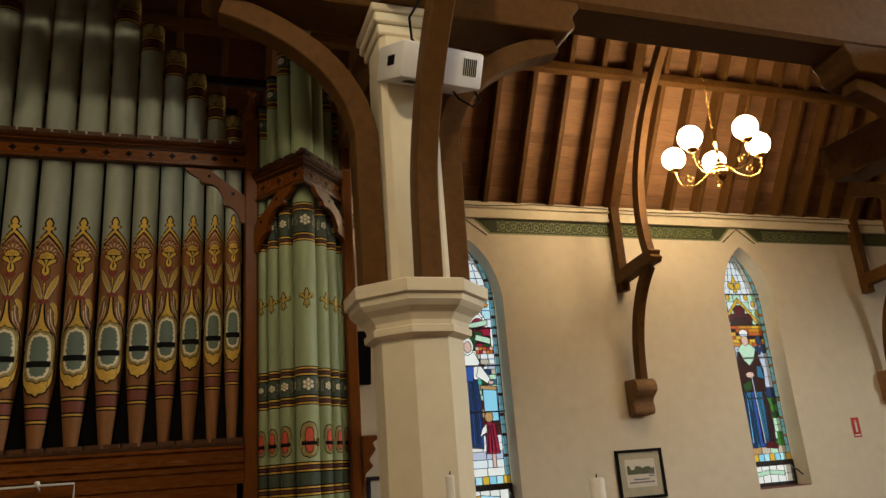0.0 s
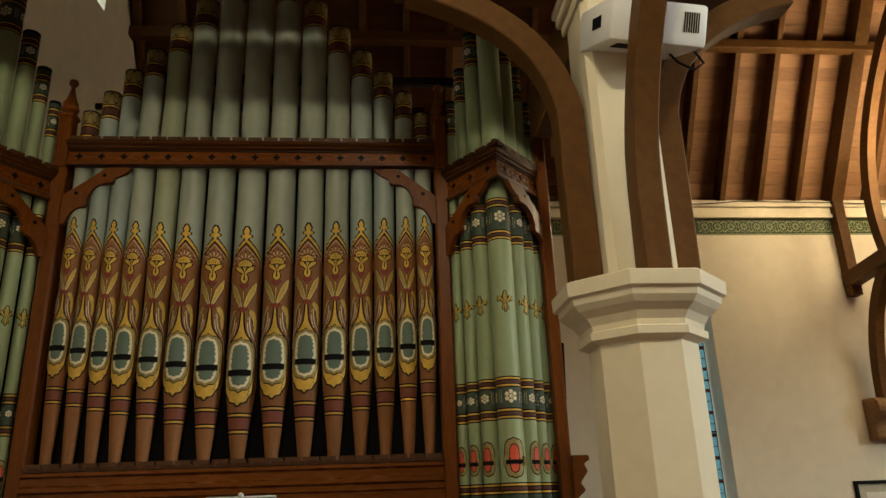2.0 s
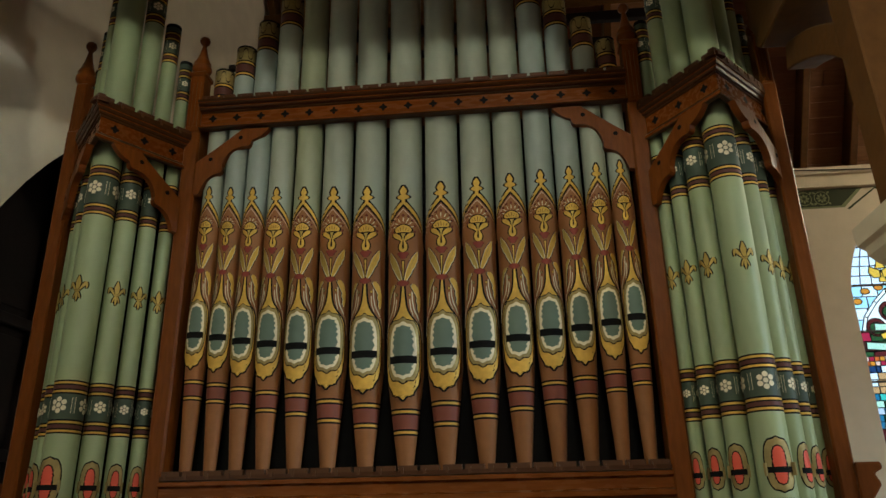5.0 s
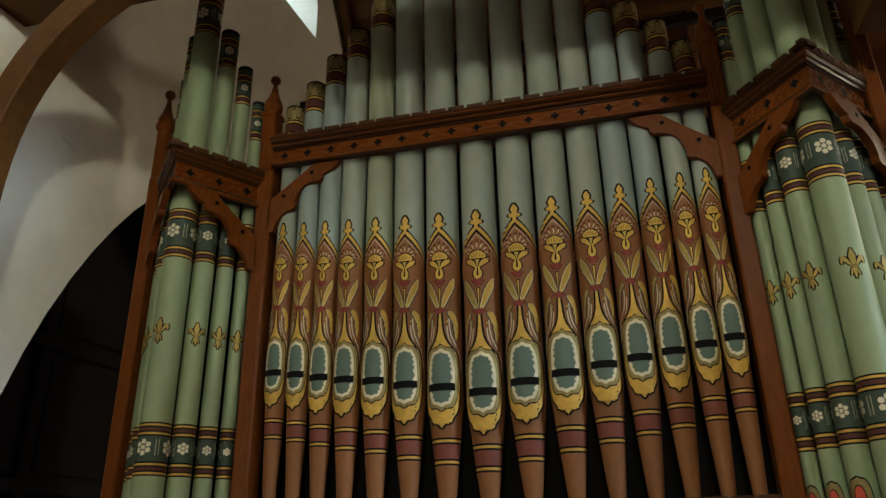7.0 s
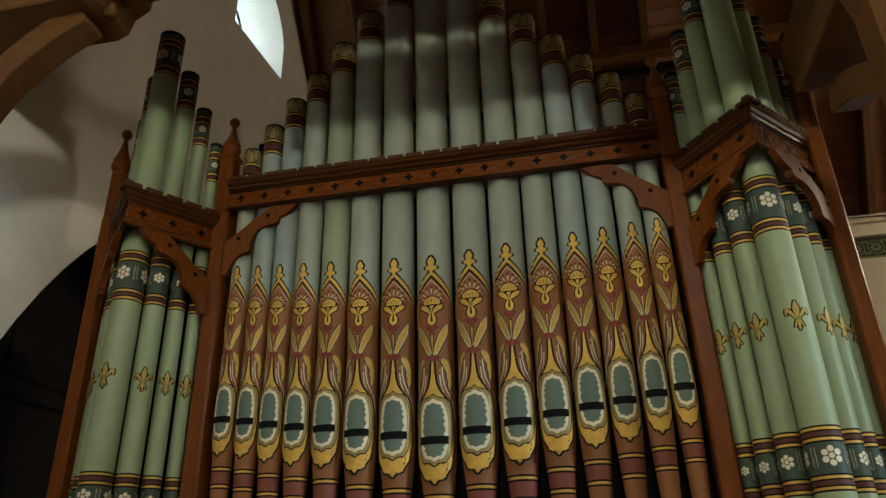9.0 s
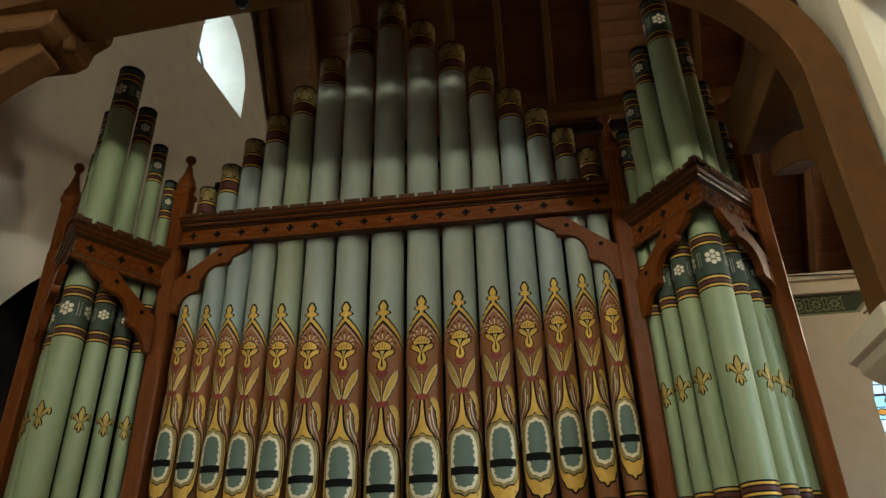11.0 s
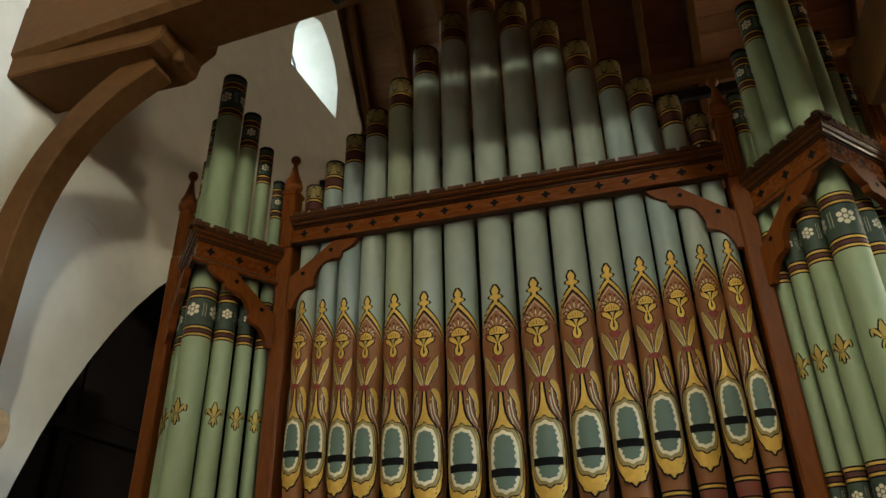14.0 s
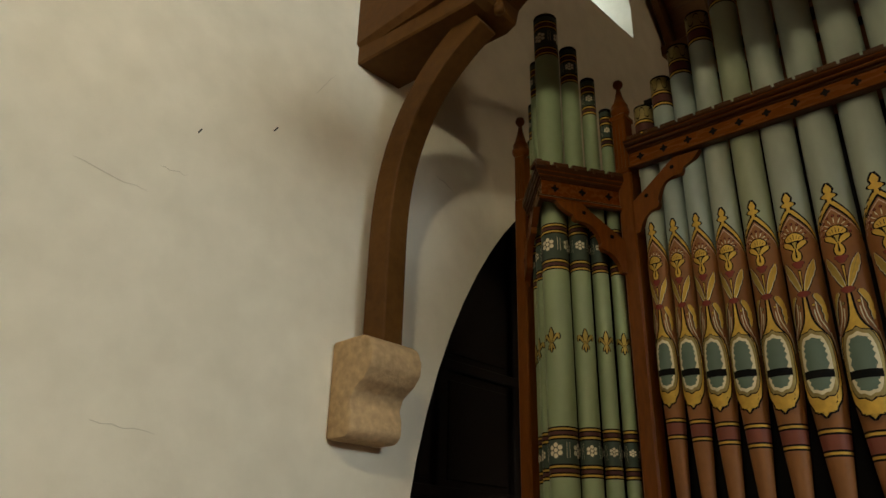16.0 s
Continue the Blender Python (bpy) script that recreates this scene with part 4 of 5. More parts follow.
    bm.faces.new([bm.verts.new((x, 0, z)) for x, z in pts])


def tooth_shape(bm):
    box(bm, -0.041, 0.041, 0.002, 0.032, 0.0, 0.022)
    box(bm, -0.029, -0.017, -0.004, 0.012, -0.012, 0.012)


def crest(organ, x0, x1, y, z, m=None):
    """The toothed strip on top of a rail."""
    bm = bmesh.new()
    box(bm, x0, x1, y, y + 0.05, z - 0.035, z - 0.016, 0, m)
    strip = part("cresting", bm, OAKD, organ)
    n = max(3, round((x1 - x0) / 0.098))
    for i in range(n):
        placed("tooth", shared("tooth", tooth_shape, [OAKT]), strip, (m or Matrix()) @ Matrix.Translation((x0 + (x1 - x0) * (i + 0.5) / n, y, z - 0.0165)))


def rail(organ, x0, x1, y, z0, z1, m=None, crosses=13, mitre=(0, 0), deep=1.0, back=0.03):
    """A moulded fascia with pierced crosses."""
    h = z1 - z0
    prof = [(-0.010, 0.0), (-0.016, 0.03), (-0.016, 0.10), (-0.006, 0.13), (0.004, 0.16), (0.004, 0.19), (0.014, 0.21), (0.014, 0.66), (0.004, 0.68), (0.004, 0.72), (-0.012, 0.74), (-0.018, 0.79), (-0.018, 0.82), (-0.030, 0.84), (-0.040, 0.90), (-0.042, 0.93), (-0.050, 0.94), (-0.050, 1.0)]
    outline = [(y + a * deep, z0 + h * b) for a, b in prof] + [(y + back, z1), (y + back, z0)]
    bm = bmesh.new()
    a = [bm.verts.new((x0 + mitre[0] * yy, yy, zz)) for yy, zz in outline]
    b = [bm.verts.new((x1 - mitre[1] * yy, yy, zz)) for yy, zz in outline]
    bm.faces.new(a)
    bm.faces.new(b[::-1])
    for i in range(len(a)):
        # only flat faces keep the rail wood; groove shade is coloured in
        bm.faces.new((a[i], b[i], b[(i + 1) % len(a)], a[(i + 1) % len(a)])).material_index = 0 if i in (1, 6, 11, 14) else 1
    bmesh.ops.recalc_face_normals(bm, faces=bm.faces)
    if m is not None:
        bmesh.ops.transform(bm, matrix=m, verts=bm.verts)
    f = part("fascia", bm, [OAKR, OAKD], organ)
    for i in range(crosses):
        placed("pierced_cross", shared("pierced_cross", cross_shape, [BLACK]), f, (m or Matrix()) @ Matrix.Translation((x0 + (x1 - x0) * (i + 0.5) / crosses, y + 0.014 * deep - 0.0015, z0 + h * 0.44)))


def spandrel(organ, x_post, x_tip, z_rail, drop, y, m=None):
    """A cusped bracket between post and rail."""
    s = 1 if x_tip > x_post else -1
    w = abs(x_tip - x_post)
    arc1 = bez((w * 1.0, -0.006), (w * 0.90, -0.06), (w * 0.76, -drop * 0.20), 5)
    arc2 = bez((w * 0.76, -drop * 0.20), (w * 0.76, -drop * 0.31), (w * 0.66, -drop * 0.29), 4)
    arc3 = bez((w * 0.66, -drop * 0.29), (w * 0.42, -drop * 0.30), (w * 0.36, -drop * 0.58), 7)
    arc4 = bez((w * 0.36, -drop * 0.58), (w * 0.40, -drop * 0.70), (w * 0.28, -drop * 0.70), 4)
    arc5 = bez((w * 0.28, -drop * 0.70), (w * 0.12, -drop * 0.76), (w * 0.07, -drop * 0.99), 5)
    outer = bez((0, -drop * 0.50), (w * 0.34, -drop * 0.25), (w * 0.62, -0.004), 8)
    out = outer + arc1[:-1] + arc2[:-1] + arc3[:-1] + arc4[:-1] + arc5 + [(0, -drop)]
    out = [(x_post + s * a, z_rail + b) for a, b in out]
    bm = bmesh.new()
    prism(bm, out, y, y + 0.034, 0, m)
    bmesh.ops.recalc_face_normals(bm, faces=bm.faces)
    ob = part("spandrel", bm, OAK, organ, "cusped carved bracket")
    for a, b in ((w * 0.60, -drop * 0.155), (w * 0.20, -drop * 0.47)):
        bm = bmesh.new()
        vs = [Vector((x_post + s * a + 0.012 * math.cos(q), y - 0.0015, z_rail + b + 0.012 * math.sin(q))) for q in (2 * math.pi * k / 8 for k in range(8))]
        bm.faces.new([bm.verts.new(v if m is None else m @ v) for v in vs])
        part("pierced_hole", bm, BLACK, ob)


def finial(organ, x, y, z0, z1):
    """A turned finial with ball, on a fluted square post head."""
    h = z1 - z0
    bm = bmesh.new()
    prof = [(0.030, 0), (0.030, 0.05), (0.045, 0.08), (0.052, 0.14), (0.052, 0.20), (0.040, 0.24), (0.047, 0.30), (0.036, 0.38), (0.022, 0.55), (0.013, 0.72), (0.011, 0.78), (0.016, 0.80), (0.026, 0.85), (0.029, 0.90), (0.024, 0.96), (0.010, 0.995), (0.0005, 1.0)]
    lathe(bm, [(r, z0 + t * h) for r, t in prof], x, y, 16)
    part("finial", bm, OAK, organ, "turned wooden finial with a ball top")


def build_organ():
    org = thing("pipe_organ", "Victorian pipe organ with stencilled pipes in a carved wooden case", "pipe organ", at=(OX, 0.3, 0))
    for i in range(15):
        front_pipe(org, i)
    pl, pr = -1.118, 1.178                      # the two inner posts
    # case: posts
    for x in (pl, pr):
        bm = bmesh.new()
        box(bm, x - 0.042, x + 0.042, -0.02, 0.10, 0, 3.72)
        bevel(bm, 0.010)
        part("post", bm, OAK, org)
        bm = bmesh.new()
        box(bm, x - 0.040, x + 0.040, -0.03, 0.06, 3.50, 3.85)
        bevel(bm, 0.006)
        for d in (-0.02, 0.0, 0.02):
            box(bm, x + d - 0.005, x + d + 0.005, -0.036, -0.02, 3.53, 3.80)
        part("post_head", bm, OAK, org)
        bm = bmesh.new()
        box(bm, x - 0.048, x + 0.048, -0.038, 0.068, 3.84, 3.868)
        bevel(bm, 0.005)
        part("collar", bm, OAK, org)
        finial(org, x, 0.012, 3.865, 4.12)
    # sill and lower case
    bm = bmesh.new()
    prof = [(-0.02, 1.52), (-0.02, 1.595), (-0.035, 1.60), (-0.035, 1.63), (-0.055, 1.64), (-0.055, 1.66), (-0.03, 1.67), (-0.03, 1.71), (-0.05, 1.718), (-0.05, 1.735), (0.30, 1.735), (0.30, 1.52)]
    ends = [[bm.verts.new((x, yy, zz)) for yy, zz in prof] for x in (pl + 0.042, pr - 0.042)]
    bm.faces.new(ends[0])
    bm.faces.new(ends[1][::-1])
    for q in range(len(prof)):
        bm.faces.new((ends[0][q], ends[1][q], ends[1][(q + 1) % len(prof)], ends[0][(q + 1) % len(prof)]))
    bmesh.ops.recalc_face_normals(bm, faces=bm.faces)
    part("sill", bm, OAKR, org)
    crest(org, pl + 0.045, pr - 0.045, -0.045, 1.775)
    n = 4
    for i in range(n):
        a, b = pl + 0.05 + (pr - pl - 0.10) * i / n, pl + 0.05 + (pr - pl - 0.10) * (i + 1) / n
        part("stile", bbox(a - 0.03, a + 0.05, -0.01, 0.03, 0.1, 1.52, 0.004), OAK, org)
        part("lower_panel", bbox(a + 0.05, b - 0.03, 0.008, 0.03, 0.1, 1.42, 0.004), OAK, org)
        part("panel_rail", bbox(a + 0.05, b - 0.03, -0.008, 0.03, 1.42, 1.52, 0.004), OAKR, org)
    part("plinth", bbox(pl, pr, -0.03, 0.03, 0, 0.1, 0.004), OAK, org)
    # rail, spandrels
    rail(org, pl + 0.042, pr - 0.042, -0.035, RAIL_Z0, RAIL_Z1 - 0.03, None, 17)
    crest(org, pl + 0.045, pr - 0.045, -0.06, RAIL_Z1)
    spandrel(org, pl + 0.042, -0.70, RAIL_Z0, 0.37, -0.02)
    spandrel(org, pr - 0.042, 0.76, RAIL_Z0, 0.37, -0.02)
    # black boards put in for the shade behind the pipes, and a bar that steadies the tall pipes
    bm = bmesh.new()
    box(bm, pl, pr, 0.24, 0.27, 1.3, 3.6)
    part("shade_board", bm, BLACK, org)
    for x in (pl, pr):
        part("shade_return", bbox(x - 0.02, x + 0.02, 0.09, 0.27, 1.3, 3.55, 0.003), BLACK, org)
    part("pipe_rack", bbox(-1.05, 1.10, 0.19, 0.215, 4.02, 4.06, 0.004), DARKWOOD, org)
    part("pipe_rack", bbox(-1.0, 1.8, 0.60, 0.64, 4.48, 4.55, 0.004), DARKWOOD, org)
    # side towers, built to the right and mirrored about the axis
    for s in (1, -1):
        X = lambda x: OX + s * (x - OX)   # noqa: E731
        tops = (3.95, 4.145, 4.36, 4.61, 4.38, 4.16, 3.94) if s > 0 else (3.915, 4.11, 4.31, 4.54, 4.31, 4.09, 3.90)
        for (x, y, r, face), top in zip(((1.246, -0.035, 0.036, -125), (1.306, -0.105, 0.044, -125), (1.375, -0.185, 0.054, -125), (1.472, -0.262, 0.074, -90), (1.580, -0.185, 0.052, -55), (1.660, -0.105, 0.043, -55), (1.727, -0.035, 0.035, -55)), tops):
            tower_pipe(org, X(x) + (X(x) - 0.6) * 0.0157, y + 0.05, r * 0.93, top + 0.04, face if s > 0 else -180 - face)
        ax, ay = 1.466, -0.385                    # apex of the plan
        lx, rx, ey = 1.215, 1.800, -0.02
        for x0, x1, left in ((lx, ax, True), (rx, ax, False)):
            a, b = Vector((X(x0), ey, 0)), Vector((X(x1), ay, 0))
            d = b - a
            # local frame with the outer face on -y
            going = d if (d.x > 0) else -d
            org0 = a if d.x > 0 else b
            m = Matrix.Translation(org0) @ Matrix.Rotation(math.atan2(going.y, going.x), 4, "Z")
            l = d.length
            at_post = 0.0 if (going - (b - a)).length < 1e-6 else l
            mit = (0, 1.26) if at_post == 0 else (1.26, 0)
            e0, e1 = (-0.02, l - 0.001) if at_post == 0 else (0.001, l + 0.02)
            rail(org, e0, e1, -0.005, 3.285, 3.465, m, 3, mit, 0.5, 0.018)
            crest(org, -0.03 - (0.02 if at_post else 0), l + 0.03 + (0 if at_post else 0.02), -0.030, 3.497 + (0.001 if at_post else 0), m)
            sp = l - 0.07 if at_post == 0 else 0.07
            spandrel(org, at_post, sp, 3.285, 0.36, -0.030, m)
            # low rail of the tower
            rail(org, e0, e1, -0.005, 1.14, 1.30, m, 3, mit, 0.5, 0.018)
        # outer post
        px = X(1.80)
        bm = bmesh.new()
        box(bm, px - 0.035, px + 0.035, -0.09, 0.05, 0, 3.52)
        bevel(bm, 0.008)
        part("post", bm, OAK, org)
        bm = bmesh.new()
        box(bm, px - 0.033, px + 0.033, -0.085, 0.0, 3.50, 3.812)
        bevel(bm, 0.006)
        for q in (-0.016, 0.0, 0.016):
            box(bm, px + q - 0.004, px + q + 0.004, -0.092, -0.08, 3.53, 3.76)
        part("post_head", bm, OAK, org)
        finial(org, px + s * 0.010, -0.045, 3.81, 4.105)
        bm = bmesh.new()
        prism(bm, [(px + s * 0.03, 1.40), (px + s * 0.05, 1.52), (px + s * 0.10, 1.56), (px + s * 0.075, 1.60), (px + s * 0.12, 1.66), (px + s * 0.10, 1.70), (px + s * 0.135, 1.72), (px + s * 0.13, 1.745), (px + s * 0.03, 1.745)], -0.10, -0.01)
        bmesh.ops.recalc_face_normals(bm, faces=bm.faces)
        part("side_bracket", bevel(bm, 0.006), OAK, org, "carved scroll bracket")
        # black sheet standing in for the shade behind the tower pipes
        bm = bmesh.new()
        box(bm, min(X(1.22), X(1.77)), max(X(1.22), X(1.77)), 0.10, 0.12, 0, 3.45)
        part("tower_shade_board", bm, BLACK, org)
        # closed side of the case
        bm = bmesh.new()
        box(bm, px - 0.02, px + 0.02, 0.05, 1.2, 0, 3.45)
        part("side_panel", bm, OAK, org)
        for q in range(4):
            part("side_moulding", bbox(*sorted((px + s * 0.019, px + s * 0.03)), 0.1 + q * 0.27, 0.31 + q * 0.27, 2.2, 3.3, 0.003), OAK, org)
    return org


build_organ()


# ---- lamps, windows and small things ----
def build_chandelier(x, y, z, group=True):
    c = thing("chandelier", "brass five-armed chandelier with glowing opal globes", "chandelier", at=(x, y, z))
    bm = bmesh.new()
    lathe(bm, [(0.0005, -0.17), (0.012, -0.165), (0.018, -0.14), (0.012, -0.125), (0.05, -0.11), (0.085, -0.06), (0.09, -0.02), (0.075, 0.03), (0.03, 0.055), (0.045, 0.07), (0.06, 0.09), (0.035, 0.11), (0.022, 0.16), (0.03, 0.2), (0.02, 0.24), (0.016, 0.34), (0.034, 0.37), (0.02, 0.40), (0.028, 0.44), (0.012, 0.48), (0.02, 0.52), (0.005, 0.56), (0.0005, 0.565)], 0, 0, 20)
    bmesh.ops.transform(bm, matrix=Matrix.Translation((x, y, z)), verts=bm.verts)
    part("stem", bm, BRASS, c)
    for k in range(5):
        a = 2 * math.pi * k / 5 - 0.31
        d = Vector((math.cos(a), math.sin(a), 0))
        o = Vector((x, y, z))
        bm = bmesh.new()
        pts = [o + d * u + Vector((0, 0, v)) for u, v in ((0.05, 0.09), (0.12, 0.02), (0.22, -0.06), (0.34, -0.09), (0.44, -0.06), (0.495, 0.02), (0.505, 0.10), (0.505, 0.14))]
        tube(bm, pts, 0.012, 8)
        curl = [o + d * (0.36 + 0.06 * math.cos(t) * (1 - t / 9)) + Vector((0, 0, 0.0 + 0.06 * math.sin(t) * (1 - t / 9))) for t in (0.5 * j for j in range(15))]
        tube(bm, curl, 0.007, 6)
        arm = part("arm", bm, BRASS, c)
        bm = bmesh.new()
        lathe(bm, [(0.015, 0.13), (0.05, 0.15), (0.065, 0.17), (0.06, 0.185), (0.045, 0.19)], 0, 0, 16)
        bmesh.ops.transform(bm, matrix=Matrix.Translation(o + d * 0.505), verts=bm.verts)
        part("gallery", bm, BRASS, c)
        bm = bmesh.new()
        bmesh.ops.create_uvsphere(bm, u_segments=24, v_segments=16, radius=0.136)
        bmesh.ops.transform(bm, matrix=Matrix.Translation(o + d * 0.505 + Vector((0, 0, 0.315))), verts=bm.verts)
        part("globe", bm, GLOBE, c, "glowing opal glass globe", True)
    bm = bmesh.new()
    zz = 0.56
    k = 0
    while zz < 2.6:
        m = Matrix.Translation((x, y, z + zz)) @ Matrix.Rotation(radians(90 * (k % 2)), 4, "Z")
        ring = [m @ Vector((0.014 * math.cos(t), 0, 0.024 * math.sin(t))) for t in (2 * math.pi * j / 8 for j in range(9))]
        tube(bm, ring, 0.0035, 5)
        zz += 0.038
        k += 1
    part("chain", bm, BRASS, c)


def half_plane(poly, a, b, keep):
    """The part of a convex outline on the left (keep = 1) or right (-1) of the line a to b."""
    def side(p):
        return keep * ((b[0] - a[0]) * (p[1] - a[1]) - (b[1] - a[1]) * (p[0] - a[0]))
    out = []
    for i, p in enumerate(poly):
        q = poly[(i + 1) % len(poly)]
        sp, sq = side(p), side(q)
        if sp >= 0:
            out.append(p)
        if sp * sq < 0:
            k = sp / (sp - sq)
            out.append((p[0] + (q[0] - p[0]) * k, p[1] + (q[1] - p[1]) * k))
    return out


def area(poly):
    return 0.5 * sum(p[0] * q[1] - q[0] * p[1] for p, q in zip(poly, poly[1:] + poly[:1]))


def cut_out(pieces, hole):
    """Takes a convex hole (counter-clockwise) out of convex pieces."""
    out = []
    for piece in pieces:
        rest = piece
        for a, b in zip(hole, hole[1:] + hole[:1]):
            off = half_plane(rest, a, b, -1)
            if len(off) > 2 and abs(area(off)) > 1e-6:
                out.append(off)
            rest = half_plane(rest, a, b, 1)
            if len(rest) < 3:
                break
    return out


def cut_line(lines, hole):
    """Takes a convex hole out of straight lines."""
    out = []
    for p, q in lines:
        t0, t1 = 0.0, 1.0
        for a, b in zip(hole, hole[1:] + hole[:1]):
            nx, nz = -(b[1] - a[1]), b[0] - a[0]
            d0 = nx * (p[0] - a[0]) + nz * (p[1] - a[1])
            d1 = nx * (q[0] - a[0]) + nz * (q[1] - a[1])
            if d0 < 0 and d1 < 0:
                t0, t1 = 1.0, 0.0
            elif d0 < 0:
                t0 = max(t0, d0 / (d0 - d1))
            elif d1 < 0:
                t1 = min(t1, d0 / (d0 - d1))
        if t0 >= t1:
            out.append((p, q))
            continue
        at = lambda t: (p[0] + (q[0] - p[0]) * t, p[1] + (q[1] - p[1]) * t)
        if t0 > 0.01:
            out.append((p, at(t0)))
        if t1 < 0.99:
            out.append((at(t1), q))
    return out


GLASS_COLOURS = {
    "pale": (0.80, 0.88, 1.0), "white": (0.90, 0.92, 0.93), "lilac": (0.52, 0.58, 0.74), "cyan": (0.28, 0.68, 0.95), "sky": (0.50, 0.80, 1.0), "blue": (0.035, 0.10, 0.42),
    "navy": (0.018, 0.045, 0.13), "teal": (0.035, 0.16, 0.30), "sea": (0.10, 0.50, 0.46), "mint": (0.50, 0.74, 0.60), "gold": (0.72, 0.47, 0.06), "amber": (0.60, 0.25, 0.03),
    "orange": (0.55, 0.13, 0.03), "umber": (0.045, 0.018, 0.016), "maroon": (0.09, 0.016, 0.018), "crimson": (0.34, 0.02, 0.06), "leaf": (0.07, 0.24, 0.05), "moss": (0.03, 0.08, 0.03),
    "skin": (0.72, 0.50, 0.44), "tan": (0.50, 0.30, 0.14), "stone": (0.55, 0.50, 0.42)}
GLASS = {}


def build_window(x, seed):
    w = thing("window", "tall pointed stained glass window in a deep reveal", "window", "stained glass windows", "structure", (x, WALL_Y + 0.26, 0.96))
    y = WALL_Y + 0.26
    rnd = random.Random(seed)
    out = lancet(x, 0.42, 1.0, 3.55, 4.42)
    half = 0.42

    def hw(z):
        if z <= 3.55:
            return half
        pts = [p for p in out if p[0] >= x and p[1] >= 3.55]
        for (xa, za), (xb, zb) in zip(pts, pts[1:]):
            if za <= z <= zb:
                return xa + (xb - xa) * (z - za) / max(1e-6, zb - za) - x
        return 0.0

    layers = []      # (outline, colour, came), lowest first

    def lay(poly, key, came=0.0045):
        if area(poly) < 0:
            poly = poly[::-1]
        if area(poly) > 1e-5:
            layers.append((poly, key, came))

    def lattice(z0, z1, cols, key, step=0.105, inset=0.075, jitter=0.0):
        n = max(1, round((z1 - z0) / step))
        for i in range(n):
            za, zb = z0 + (z1 - z0) * i / n, z0 + (z1 - z0) * (i + 1) / n
            ha, hb = max(0.0, hw(za) - inset), max(0.0, hw(zb) - inset)
            if ha < 0.03:
                continue
            cuts = [-1] + [-1 + 2 * j / cols + rnd.uniform(-jitter, jitter) / cols for j in range(1, cols)] + [1]
            for j in range(cols):
                u0, u1 = cuts[j], cuts[j + 1]
                lay([(u0 * ha, za), (u1 * ha, za), (u1 * hb, zb), (u0 * hb, zb)], key(i, j) if callable(key) else key)

    def oval(cx, cz, rx, rz, key, n=10):
        lay([(cx + rx * math.cos(2 * math.pi * q / n), cz + rz * math.sin(2 * math.pi * q / n)) for q in range(n)], key)

    # border: long light-blue pieces with a small jewel between
    z, k = 1.40, 0
    while z < 4.36:
        z1 = min(4.38, z + (0.03 if k % 3 == 2 else 0.108))
        for s in (-1, 1):
            a0, a1 = hw(z) - 0.008, hw(z1) - 0.008
            if a1 > 0.07:
                lay([(s * (a0 - 0.064), z), (s * a0, z), (s * a1, z1), (s * (a1 - 0.064), z1)], ("cyan", "cyan", "amber" if seed == 8 else "maroon")[k % 3])
        z, k = z1, k + 1
    lattice(1.305, 1.40, 9, lambda i, j: ("cyan", "sky", "gold")[j % 3], 0.1, 0.008)
    lattice(3.67, 4.36, 6, "pale", 0.098)
    # gilded leaf in the quarries
    lay([(-0.035, 3.70), (0.035, 3.70), (0.02, 3.80), (-0.02, 3.80)], "gold")
    for s in (-1, 1):
        lay([(s * 0.01, 3.75), (s * 0.075, 3.74), (s * 0.12, 3.80), (s * 0.10, 3.86), (s * 0.01, 3.82)], "gold")
    lay([(-0.05, 3.84), (0.05, 3.84), (0.0, 3.98)], "gold")
    # canopy
    lattice(3.21, 3.67, 5, lambda i, j: ("mint" if seed == 8 else "white") if (i + j) % 3 else "pale", 0.11, 0.072, 0.25)
    for s in (-1, 1):
        for cx, cz in ((0.27, 3.52), (0.31, 3.38), (0.16, 3.62)):
            oval(s * cx, cz, 0.036, 0.05, "gold", 7)
        lay([(s * 0.0, 3.62), (s * 0.13, 3.48), (s * 0.10, 3.45), (s * 0.0, 3.55)], "gold")
        lay([(s * 0.13, 3.48), (s * 0.33, 3.24), (s * 0.28, 3.22), (s * 0.10, 3.45)], "gold")
    for cx, cz, r in ((-0.13, 3.30, 0.085), (0.13, 3.30, 0.085), (0.0, 3.41, 0.10)):
        oval(cx, cz, r, r, "maroon")
    lay([(-0.2, 3.21), (0.2, 3.21), (0.12, 3.33), (-0.12, 3.33)], "umber")
    if seed == 8:
        lattice(2.90, 3.21, 3, lambda i, j: ("amber", "gold", "orange", "gold", "umber", "orange")[(i + j) % 6], 0.05, 0.072, 0.5)
        lattice(2.16, 2.90, 4, lambda i, j: rnd.choice(("lilac", "pale", "lilac")) if i > 0 else "navy", 0.15, 0.072, 0.4)
        lattice(1.50, 2.16, 7, lambda i, j: rnd.choice(("leaf", "moss", "leaf", "mint", "moss")), 0.09, 0.072, 0.6)
        lattice(1.40, 1.50, 5, lambda i, j: ("stone", "tan", "stone", "mint")[(i + j) % 4], 0.1, 0.072, 0.3)
        for cx, cz in ((0.24, 2.98), (0.30, 2.86), (0.20, 2.84), (-0.26, 2.96), (-0.29, 2.84)):
            oval(cx, cz, 0.055, 0.075, "navy", 6)
        # robed shape with a mantle, a pale collar and a staff
        lay([(-0.21, 1.50), (0.19, 1.48), (0.22, 1.75), (0.19, 2.3), (-0.18, 2.3), (-0.24, 1.8)], "teal")
        lay([(-0.24, 1.50), (-0.13, 1.48), (-0.10, 1.95), (-0.15, 2.30), (-0.21, 2.1)], "navy")
